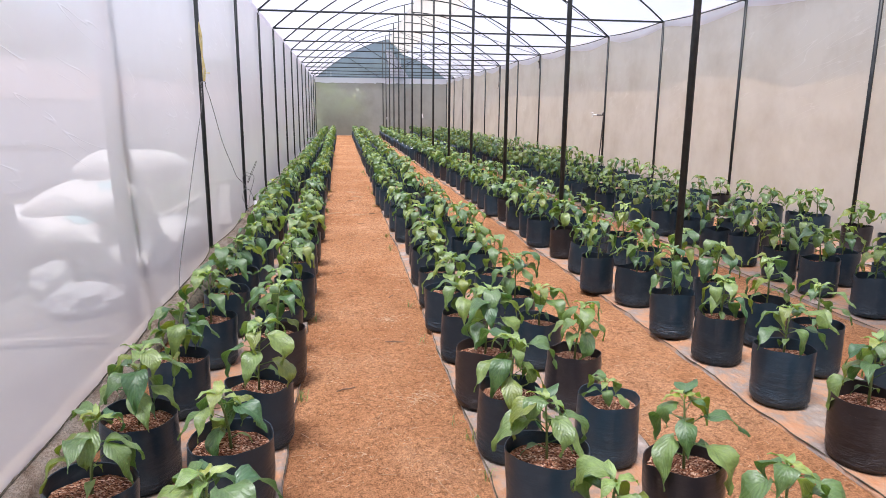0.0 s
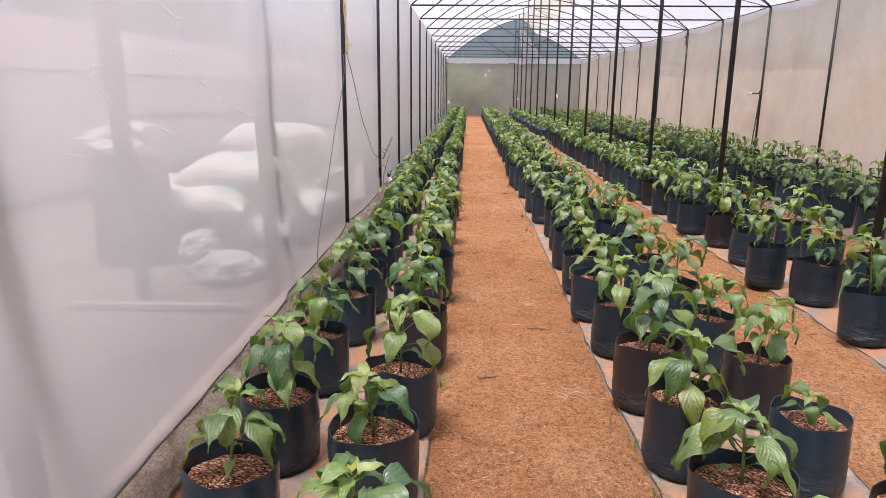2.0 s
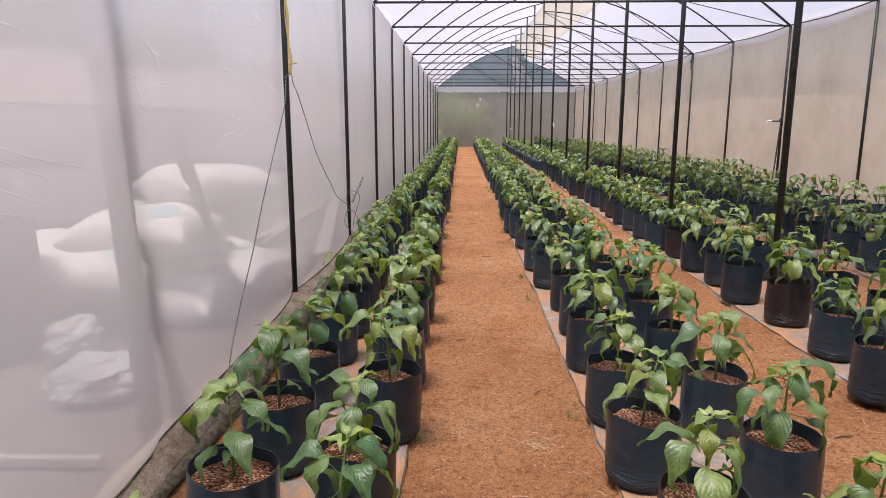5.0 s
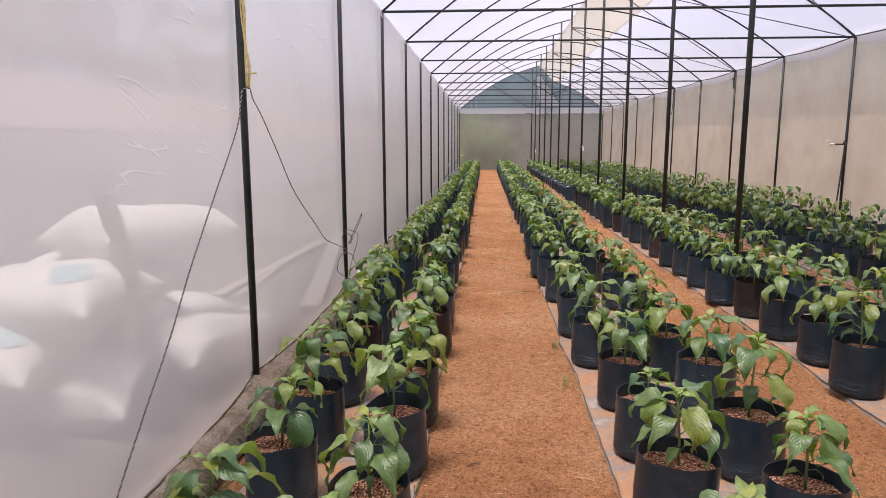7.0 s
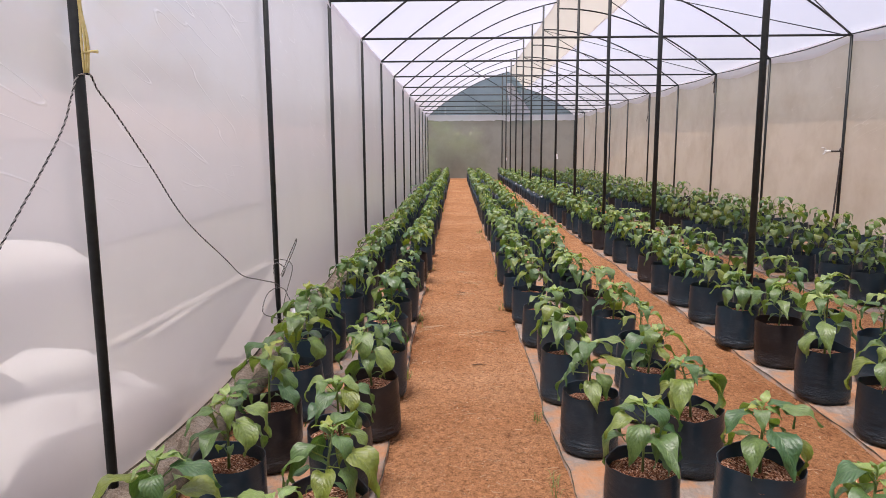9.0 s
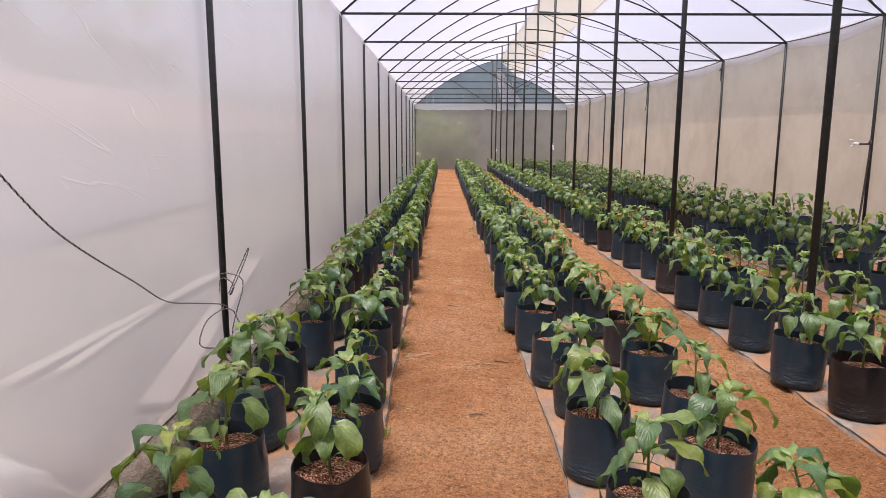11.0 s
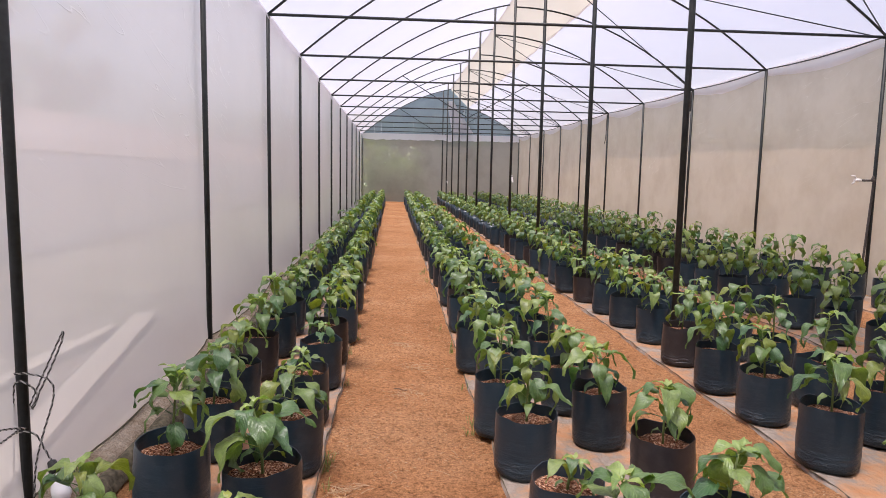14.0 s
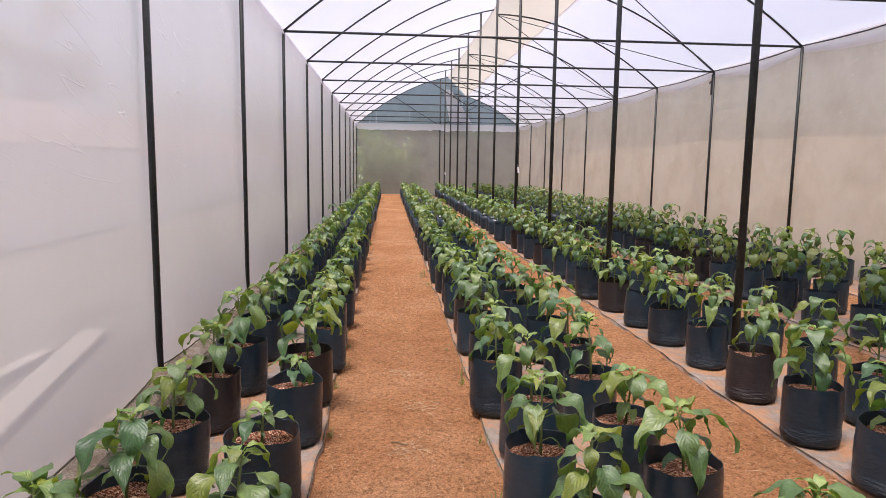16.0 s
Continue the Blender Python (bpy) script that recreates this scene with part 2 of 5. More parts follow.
SOIL = make_soil()
SHEET = make_sheet()
BAG = make_bag("black_polythene", (0.0105, 0.0205, 0.0300), (0.064, 0.076, 0.088))
BAG_OLD = make_bag("brownish_polythene", (0.0145, 0.0130, 0.0145), (0.070, 0.060, 0.057))
COIR = make_coir()
LEAF = make_leaf("pepper_leaf", (0.048, 0.128, 0.043), (0.195, 0.277, 0.070), 0.13)
YOUNG = make_leaf("young_pepper_leaf", (0.18, 0.29, 0.07), (0.30, 0.39, 0.11), 0.25)
STEM = make_plain("green_stem", (0.10, 0.15, 0.04), (0.17, 0.20, 0.07), 40, 0.6)
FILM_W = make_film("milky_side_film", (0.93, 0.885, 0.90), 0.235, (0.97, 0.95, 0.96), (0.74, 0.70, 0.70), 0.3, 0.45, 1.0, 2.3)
# Darker beige tint stands in for weaker light on this side; stains are dust.
FILM_E = make_film("dusty_dimmed_side_film", (0.73, 0.685, 0.625), 0.10, (0.97, 0.95, 0.90), (0.53, 0.465, 0.39), 0.7, 0.35, 0.5)
FILM_ROOF = make_film("white_roof_film", (0.66, 0.63, 0.70), 0.48, (0.95, 0.915, 0.97), (0.70, 0.67, 0.70), 0.3, 0.35)
FILM_FLAP = make_film("clear_film_flap", (0.88, 0.87, 0.89), 0.12, (0.97, 0.96, 1.0), (0.7, 0.66, 0.62), 0.3)
NET_STRIP = make_film("beige_vent_net", (0.52, 0.485, 0.465), 0.0, (1.0, 0.97, 0.94), (0.52, 0.47, 0.43), 0.6, 0.35)
NET_END = make_film("grey_insect_net", (0.52, 0.50, 0.46), 0.34, (0.95, 0.95, 0.93), (0.34, 0.32, 0.29), 0.6, 0.5)
def gable_streaks(m):
    """Pale upright reflection lines of the arch, painted into the shade net's colour."""
    nt = m.node_tree
    b = nt.nodes["Principled BSDF"]
    base = b.inputs["Base Color"].links[0].from_socket
    n1 = ramp(nt, noise_fac(nt, coords(nt, (1, 1, 0.04)), 3.2, 3, 0.7), [(0.60, (0, 0, 0)), (0.63, (1, 1, 1)), (0.66, (0, 0, 0))])
    n2 = ramp(nt, noise_fac(nt, coords(nt), 1.1, 3), [(0.45, (0, 0, 0)), (0.6, (1, 1, 1))])
    col = mix(nt, math_node(nt, "MULTIPLY", math_node(nt, "MULTIPLY", n1, n2), 0.95), base, (0.80, 0.84, 0.88))
    nt.links.new(col, b.inputs["Base Color"])
    for n in nt.nodes:
        if n.type == "BSDF_TRANSLUCENT":
            nt.links.new(col, n.inputs["Color"])
    return m


NET_GABLE = make_film("dark_shade_net", (0.34, 0.41, 0.46), 0.14, (0.80, 0.92, 1.0), (0.18, 0.22, 0.25), 0.4, 0.45)
gable_streaks(NET_GABLE)
STEEL = make_plain("dark_painted_steel", (0.010, 0.013, 0.013), (0.028, 0.032, 0.032), 22, 0.5, 0.4, 0.2, 0.002)
YARD = make_plain("dry_yard_earth", (0.08, 0.068, 0.057), (0.16, 0.142, 0.122), 1.3, 0.95, 0.1, 0.6, 0.03)
KERB = make_kerb()
MOSSY = make_plain("mossy_cement", (0.045, 0.042, 0.030), (0.20, 0.17, 0.12), 34, 0.95, 0.1, 0.9, 0.02)
GREY_PIPE = make_plain("grey_galvanised_pipe", (0.065, 0.078, 0.09), (0.115, 0.128, 0.14), 14, 0.5, 0.5, 0.2, 0.003)
TIMBER = make_plain("weathered_timber", (0.045, 0.042, 0.038), (0.11, 0.10, 0.092), 9, 0.85, 0.2, 0.5, 0.01, (1, 1, 0.15))


# ---------------------------------------------------------------- mesh helpers
def mesh_from(name, bm, mats, smooth=True):
    me = bpy.data.meshes.new(name)
    bm.to_mesh(me)
    bm.free()
    for m in mats if isinstance(mats, (list, tuple)) else [mats]:
        me.materials.append(m)
    if smooth:
        for p in me.polygons:
            p.use_smooth = True
    return me


def part(name, bm, mat, parent, label="", smooth=True):
    me = bm if isinstance(bm, bpy.types.Mesh) else mesh_from(name, bm, mat, smooth)
    ob = new(name, me)
    ob.parent = parent
    if label:
        tagged(ob, label)
    return ob


def thing(name, label, category, group="", kind="", m=None):
    ob = new(name)
    ob.empty_display_size = 0.1
    if m is not None:
        ob.matrix_world = m
    return tagged(ob, label, category, group, kind)


def tube(bm, points, radius, sides=8, closed=True):
    """A pipe along a polyline; radius a number or one a point."""
    pts = [Vector(p) for p in points]
    n = len(pts)
    rings = []
    up = None
    for i, p in enumerate(pts):
        d = (pts[min(i + 1, n - 1)] - pts[max(i - 1, 0)]).normalized()
        if up is None or abs(d.dot(up)) > 0.98:
            up = Vector((0, 0, 1)) if abs(d.z) < 0.9 else Vector((1, 0, 0))
        a = d.cross(up).normalized()
        c = d.cross(a).normalized()
        up = -c if c.dot(up) < 0 else c
        r = radius[i] if isinstance(radius, (list, tuple)) else radius
        rings.append([bm.verts.new(p + r * (math.cos(2 * math.pi * s / sides) * a + math.sin(2 * math.pi * s / sides) * c)) for s in range(sides)])
    for q, w in zip(rings, rings[1:]):
        for s in range(sides):
            bm.faces.new((q[s], q[(s + 1) % sides], w[(s + 1) % sides], w[s]))
    if closed:
        bm.faces.new(rings[0][::-1])
        bm.faces.new(rings[-1])
    return bm


def grid_sheet(nu, nv, fn):
    """A sheet of nu by nv quads; fn(u, v) gives the place, u and v from 0 to 1."""
    bm = bmesh.new()
    rows = [[bm.verts.new(fn(i / nu, j / nv)) for j in range(nv + 1)] for i in range(nu + 1)]
    for i in range(nu):
        for j in range(nv):
            bm.faces.new((rows[i][j], rows[i + 1][j], rows[i + 1][j + 1], rows[i][j + 1]))
    return bm


def box(bm, x0, y0, z0, x1, y1, z1):
    v = [bm.verts.new(p) for p in ((x0, y0, z0), (x1, y0, z0), (x1, y1, z0), (x0, y1, z0), (x0, y0, z1), (x1, y0, z1), (x1, y1, z1), (x0, y1, z1))]
    for f in ((3, 2, 1, 0), (4, 5, 6, 7), (0, 1, 5, 4), (1, 2, 6, 5), (2, 3, 7, 6), (3, 0, 4, 7)):
        bm.faces.new([v[i] for i in f])
    return bm


def nz(x, y, z=0.0):
    return noise.noise(Vector((x, y, z)))


# ---------------------------------------------------------------- plan
XL, XR, XC = -1.236, 5.505, 2.19        # side walls and the middle posts
Y0, Y1, BAY = -2.4, 36.0, 2.4            # rear wall, far wall, distance of the frames
EAVE = 2.88
VENT_X, VENT_R = 2.50, 3.25             # tip of the west roof, start of the east roof film


def west_z(x):
    d = max(x - XL, 0.0)
    return EAVE + 0.857 * d - 0.088 * d * d


def east_z(x):
    d = max(XR - x, 0.0)
    return EAVE + 0.82 * d - 0.125 * d * d


def top_z(x):
    if x < VENT_X:
        return west_z(x)
    if x < VENT_R:
        return west_z(VENT_X) + (east_z(VENT_R) - west_z(VENT_X)) * (x - VENT_X) / (VENT_R - VENT_X)
    return east_z(x)


def frame_y(k):
    return 4.8 + BAY * k


# ---------------------------------------------------------------- ground
def ground_fn(u, v):
    x, y = -60 + 130 * u, -50 + 190 * v
    return (x, y, -0.035)


ground = tagged(new("ground", mesh_from("ground", grid_sheet(8, 8, ground_fn), YARD)), "dry grey-brown earth with thin grass round the greenhouse", "ground", kind="structure")


def spaced(stops):
    """Grid lines from (end, step) stretches, the first a start alone."""
    out = [stops[0][0]]
    for end, step in stops[1:]:
        a = out[-1]
        n = max(1, round((end - a) / step))
        out += [a + (end - a) * (q + 1) / n for q in range(n)]
    return out


FX = spaced(((XL - 0.02, 0), (-0.30, 0.1), (0.56, 0.0125), (1.22, 0.1), (1.97, 0.02), (XR + 0.02, 0.1)))
FY = spaced(((Y0, 0), (2.0, 0.1), (8.0, 0.0125), (13.0, 0.02), (Y1, 0.12)))


def floor_z(x, y):
    z = 0.014 * nz(x * 2.1, y * 1.3) + 0.006 * nz(x * 9, y * 8, 3) - 0.012
    if 2.0 < y < 13.0 and (-0.30 < x < 0.56 or 1.22 < x < 1.97):
        crumb = nz(x * 34, y * 34, 7)
        z += 0.0030 * nz(x * 19, y * 19, 1) + 0.0036 * max(0.0, crumb) ** 1.3 + 0.0016 * nz(x * 70, y * 70, 2)
    return z


FV = [(x, y, floor_z(x, y)) for y in FY for x in FX]
FN = len(FX)
floor_mesh = bpy.data.meshes.new("floor")
floor_mesh.from_pydata(FV, [], [(q * FN + w, q * FN + w + 1, (q + 1) * FN + w + 1, (q + 1) * FN + w) for q in range(len(FY) - 1) for w in range(FN - 1)])
floor_mesh.materials.append(SOIL)
floor_mesh.polygons.foreach_set("use_smooth", [True] * len(floor_mesh.polygons))
floor = tagged(new("floor", floor_mesh), "trodden orange soil floor with scattered dry chips", "floor", kind="structure")


def strip(name, x0, x1, label, seed):
    def fn(u, v):
        y = Y0 + 3.6 + (Y1 - Y0 - 4.0) * v
        x = x0 + (x1 - x0) * u
        edge = (1 - u) ** 6 + u ** 6
        x += edge * (0.025 * nz(y * 1.3, seed) + 0.012 * nz(y * 5, seed))
        lift = 0.008 + 0.008 * nz(x * 7, y * 5, seed) + 0.007 * max(0.0, nz(y * 1.9, seed + u * 2, 5)) * edge
        return (x, y, lift)

    def turned_down(u, v):
        if 0.03 < u < 0.97:
            return fn((u - 0.04) / 0.92, v)
        x, y, z = fn(0.0 if u < 0.5 else 1.0, v)
        return (x + (0.004 if u > 0.5 else -0.004), y, -0.03)
    bm = grid_sheet(25, 420, turned_down)
    ob = tagged(new(name, mesh_from(name, bm, SHEET)), label, "ground sheet", "ground sheets")
    for u in (0.0, 1.0):
        line = []
        for i in range(840):
            x, y, z = fn(u, i / 839)
            line.append((x + 0.004 * nz(y * 9, seed, 4), y, z + 0.003 * nz(y * 14, seed, 2)))
        part("hem", tube(bmesh.new(), line, [0.0026 + 0.0026 * nz(q[1] * 6, seed) for q in line], 5), MOSSY, ob, "dark frayed sheet edge")
    return ob


for i, (a, b_) in enumerate(((-0.92, -0.238), (0.540, 1.25), (1.93, 2.70), (3.42, 4.20), (4.80, 5.40))):
    strip("ground_sheet", a, b_, "dusty grey plastic ground sheet under the grow bags", 10.0 * i)


def foot_w(y):
    """How far the film is drawn in over the kerb at its foot."""
    k = (y - 4.8) / BAY
    near = min(max((5.4 - y) / 0.9, 0.0), 1.0)
    held = math.sqrt(math.sin(math.pi * (k - math.floor(k)))) if y > 4.8 else 1.0
    return (0.105 - 0.005 * held) * near + (1 - near) * (0.004 + 0.078 * held) + 0.010 * nz(y * 2.3, 6.0) + 0.005 * nz(y * 8, 2.0)


def kerb_fn(u, v):
    y = Y0 + (Y1 - Y0) * v
    prof = ((-0.02, -0.02), (-0.02, 0.075), (0.04, 0.082), (0.09, 0.074), (0.125, 0.05), (0.15, 0.01), (0.17, -0.03))
    s = u * 6
    i = min(int(s), 5)
    dx = prof[i][0] + (prof[i + 1][0] - prof[i][0]) * (s - i)
    dz = prof[i][1] + (prof[i + 1][1] - prof[i][1]) * (s - i)
    r = 0.018 * nz(y * 2.2, dx * 8) + 0.014 * nz(y * 9, dx * 30, 2) + 0.006 * nz(y * 31, dx * 60, 4)
    return (XL + dx + (r if dx > 0.02 else 0), y, dz + r * 0.8)


kerb = tagged(new("trim", mesh_from("trim", grid_sheet(14, 1100, kerb_fn), KERB)), "low crumbling cement and sand kerb along the film wall", "kerb", kind="structure")


def edge_fn(u, v):
    y = Y0 + (Y1 - Y0) * v
    a = math.pi * (0.05 + 0.95 * u)
    r = (0.012 + 0.040 * min(max((y - 3.8) / 2.6, 0.0), 1.0)) * (1 + 0.25 * nz(y * 1.7, 3.0) + 0.15 * nz(y * 7, u * 3, 6.0))
    return (XL + 0.165 + 0.02 * nz(y * 0.8, 8.0) - r * math.cos(a), y, 0.005 + 1.15 * r * math.sin(a) + 0.006 * nz(y * 16, u * 6))


edge = tagged(new("trim_edge", mesh_from("trim_edge", grid_sheet(8, 620, edge_fn), MOSSY)), "dark mossy rounded cement edge beside the kerb", "kerb edge", kind="structure")
cord = tube(bmesh.new(), [(XL - 0.026 + foot_w(Y0 + (Y1 - Y0) * i / 600), Y0 + (Y1 - Y0) * i / 600, 0.086 + 0.008 * nz(i * 0.16, 5)) for i in range(601)], 0.0045, 5)
tagged(new("trim_hem", mesh_from("trim_hem", cord, MOSSY)), "dark rolled hem at the foot of the film wall", "hem", kind="structure")


# ---------------------------------------------------------------- film walls and roof
def wall_w(u, v):
    y, z = Y0 + (Y1 - Y0) * u, 0.085 + (EAVE - 0.045) * v
    k = (y - 4.8) / BAY
    mid = math.sin(math.pi * (k - math.floor(k)))
    x = XL - 0.03 - 0.025 * mid * math.sin(math.pi * v) + 0.010 * nz(y * 1.5, z * 1.2) + 0.006 * nz(y * 6 + z * 5, z * 3, 4)
    x += foot_w(y) * math.exp(-(z - 0.085) / 0.28)
    return (x, y, z + 0.010 * nz(y * 1.9, 5) * (1 - v))


wall_west = tagged(new("wall_west", mesh_from("wall_west", grid_sheet(300, 30, wall_w), FILM_W)), "milky translucent polythene film side wall", "wall", kind="structure")


def wall_e(u, v):
    y, z = Y0 + (Y1 - Y0) * u, -0.02 + (EAVE + 0.02) * v
    k = (y - 4.8) / BAY
    mid = math.sin(math.pi * (k - math.floor(k)))
    top = v ** 4 * (0.03 + 0.08 * mid)
    x = XR + 0.03 + 0.03 * mid * math.sin(math.pi * v) + 0.012 * nz(y * 1.3, z * 1.1, 7) + 0.006 * nz(y * 5, z * 6, 4)
    return (x, y, z - top)


wall_east = tagged(new("wall_east", mesh_from("wall_east", grid_sheet(300, 30, wall_e), FILM_E)), "dusty translucent film side wall, weaker light put into its darker beige tint", "wall", kind="structure")


def roof_sheet(x0, x1, zf, seed):
    def fn(u, v):
        x = x0 + (x1 - x0) * u
        y = Y0 - 0.1 + (Y1 - Y0 + 0.2) * v
        k = (y - 4.8) / BAY
        mid = math.sin(math.pi * (k - math.floor(k)))
        return (x, y, zf(x) + 0.03 - 0.025 * mid + 0.010 * nz(x * 2, y * 2, seed) + 0.004 * nz(x * 9, y * 7, seed))
    return grid_sheet(30, 220, fn)


ceiling = tagged(new("ceiling", mesh_from("ceiling", roof_sheet(XL - 0.05, VENT_X, west_z, 9.0), FILM_ROOF)), "white translucent polythene roof film over arches", "roof", kind="structure")
ceiling_east = tagged(new("ceiling_east", mesh_from("ceiling_east", roof_sheet(VENT_R, XR + 0.05, east_z, 4.0), FILM_ROOF)), "white translucent polythene roof film over arches", "roof", kind="structure")


def vent_fn(u, v):
    y = Y0 + (Y1 - Y0) * v
    x = VENT_X - 0.02 + (VENT_R + 0.05 - VENT_X) * u
    z0, z1 = west_z(VENT_X) + 0.015, east_z(VENT_R + 0.03)
    k = (y - 4.8) / BAY
    sag = 0.05 * math.sin(math.pi * (k - math.floor(k))) * math.sin(math.pi * u)
    return (x, y, z0 + (z1 - z0) * u - sag + 0.015 * nz(x * 3, y * 1.7, 8))


vent = tagged(new("ceiling_vent_net", mesh_from("ceiling_vent_net", grid_sheet(8, 200, vent_fn), NET_STRIP)), "sagging beige net strip along the ridge vent", "vent net", kind="structure")


def end_fn(y, z0, z1f, amp):
    def fn(u, v):
        x = XL + (XR - XL) * u
        top = z1f(x)
        return (x, y + amp * nz(x * 1.5, v * 3, y), z0 + (top - z0) * v)
    return fn


wall_north = tagged(new("wall_north", mesh_from("wall_north", grid_sheet(40, 20, end_fn(Y1 + 0.04, 0.0, lambda x: EAVE - 0.12, 0.03)), NET_END)), "grey insect net end wall with plants showing behind", "wall", kind="structure")
gable_north = tagged(new("wall_gable_north", mesh_from("wall_gable_north", grid_sheet(120, 10, end_fn(Y1 + 0.03, EAVE - 0.02, top_z, 0.02)), NET_GABLE)), "dark blue-grey shade net in the gable arch", "gable", kind="structure")
wall_south = tagged(new("wall_south", mesh_from("wall_south", grid_sheet(20, 12, end_fn(Y0, 0.0, top_z, 0.02)), FILM_W)), "milky polythene film rear wall", "wall", kind="structure")


# ---------------------------------------------------------------- steel frames
def bow(x0, x1, zf, n=14):
    return [(x0 + (x1 - x0) * i / n, 0, zf(x0 + (x1 - x0) * i / n)) for i in range(n + 1)]


def steel_frame(braced=False, outer=False):
    f = thing("greenhouse_frame", "dark steel pipe frame with posts, tie and " + ("braced arch" if braced else "arch"), "frame", "greenhouse frames")
    if outer:
        part("post", tube(bmesh.new(), [(XL - 0.088, 0.30, -0.03), (XL - 0.088, 0.06, EAVE)], 0.045, 12), GREY_PIPE, f, "thick grey pipe post outside the film")
    else:
        part("post", tube(bmesh.new(), [(XL, 0, 0.0), (XL, 0, EAVE)], 0.0190, 10), STEEL, f)
    part("post", tube(bmesh.new(), [(XR, 0, -0.02), (XR, 0, EAVE)], 0.0205, 10), STEEL, f)
    part("middle_post", tube(bmesh.new(), [(XC, 0, -0.02), (XC, 0, west_z(XC))], 0.0235, 10), STEEL, f)
    part("tie_bar", tube(bmesh.new(), [(XL, 0, EAVE), (XR, 0, EAVE)], 0.0155, 8), STEEL, f)
    part("arch", tube(bmesh.new(), bow(XL, VENT_X, west_z), 0.0145, 8), STEEL, f)
    part("arch", tube(bmesh.new(), bow(XC, XR, east_z), 0.0145, 8), STEEL, f)
    if braced:
        part("brace", tube(bmesh.new(), [(XC, 0.02, EAVE), (0.32, 0.02, west_z(0.32))], 0.013, 6), STEEL, f)
        part("brace", tube(bmesh.new(), [(XC, 0.02, EAVE), (3.95, 0.02, east_z(3.95))], 0.013, 6), STEEL, f)
    return f


first = steel_frame()
first.matrix_world = pose(0, frame_y(1), 0)
for k in [2, 3, 4, 5, 6, 7, 8, 10, 11, 12]:
    copy_thing(first, pose(0, frame_y(k), 0))
entry = steel_frame(outer=True)
entry.matrix_world = pose(0, frame_y(0), 0)
for k in (-2, -1):
    copy_thing(entry, pose(0, frame_y(k), 0))
for k in (9, 13):
    steel_frame(True).matrix_world = pose(0, frame_y(k), 0)

for k in (2, 4, 6, 8, 10, 12):
    for dk, name in ((-1, "near"), (1, "far")):
        rod = tube(bmesh.new(), [(XR, frame_y(k), EAVE - 0.02), (XC + 0.02, frame_y(k + dk), east_z(XC) - 0.02)], 0.0075, 6)
        tagged(new("brace_rod", mesh_from("brace_rod", rod, STEEL)), "thin dark steel rod bracing the roof between frames", "brace rod", "roof brace rods")
pts = [(XR - 0.005, Y0 + (Y1 - Y0) * i / 64, EAVE + 0.012 - 0.035 * math.sin(math.pi * ((i / 64 * 16) % 1))) for i in range(65)]
tagged(new("eave_wire", mesh_from("eave_wire", tube(bmesh.new(), pts, 0.009, 6), STEEL)), "thin dark eave rail along the post tops", "eave rail")


# loose film flap hanging over the wall tops
def flap(name, fn, nu, label):
    return tagged(new(name, mesh_from(name, grid_sheet(nu, 4, fn), FILM_FLAP)), label, "film flap", kind="structure")


def flap_e(u, v):
    y = Y0 + (Y1 - Y0) * u
    k = (y - 4.8) / BAY
    d = 0.10 + 0.10 * math.sin(math.pi * (k - math.floor(k))) + 0.04 * nz(y * 0.9, 3.0) + 0.02 * nz(y * 4, 1.0)
    return (XR + 0.012 + 0.01 * nz(y * 3, v, 2), y, EAVE + 0.02 - d * v)


def flap_w(u, v):
    y = Y0 + (Y1 - Y0) * u
    d = 0.10 + 0.06 * nz(y * 1.1, 9.0) + 0.03 * nz(y * 5, 4.0)
    return (XL - 0.012 + 0.03 * v + 0.012 * nz(y * 3, v, 5), y, EAVE + 0.03 - d * v)


def flap_n(u, v):
    x = XL + (XR - XL) * u
    d = 0.26 + 0.05 * nz(x * 2.2, 6.0) + 0.04 * nz(x * 7, 2.0)
    return (x, Y1 - 0.02 - 0.02 * v, EAVE + 0.06 - d * v)


flap("trim_flap_east", flap_e, 220, "pale loose edge of roof film over the wall top")
flap("trim_flap_west", flap_w, 220, "pale loose edge of roof film over the wall top")
flap("trim_flap_north", flap_n, 60, "pale ragged film edge along the end wall top")


def curtain(u, v):
    x0, x1 = 2.34 + 0.25 * v, 2.62 + 0.9 * v
    x = x0 + (x1 - x0) * u
    return (x, Y1 - 0.05 + 0.03 * math.sin(9 * u), 4.35 - 1.35 * v)


flap("trim_curtain_north", curtain, 10, "pale film tail of the vent strip hanging in the gable")


# ---------------------------------------------------------------- grow bags and pepper plants
BAG_R, BAG_H, SOIL_Z = 0.130, 0.268, 0.218


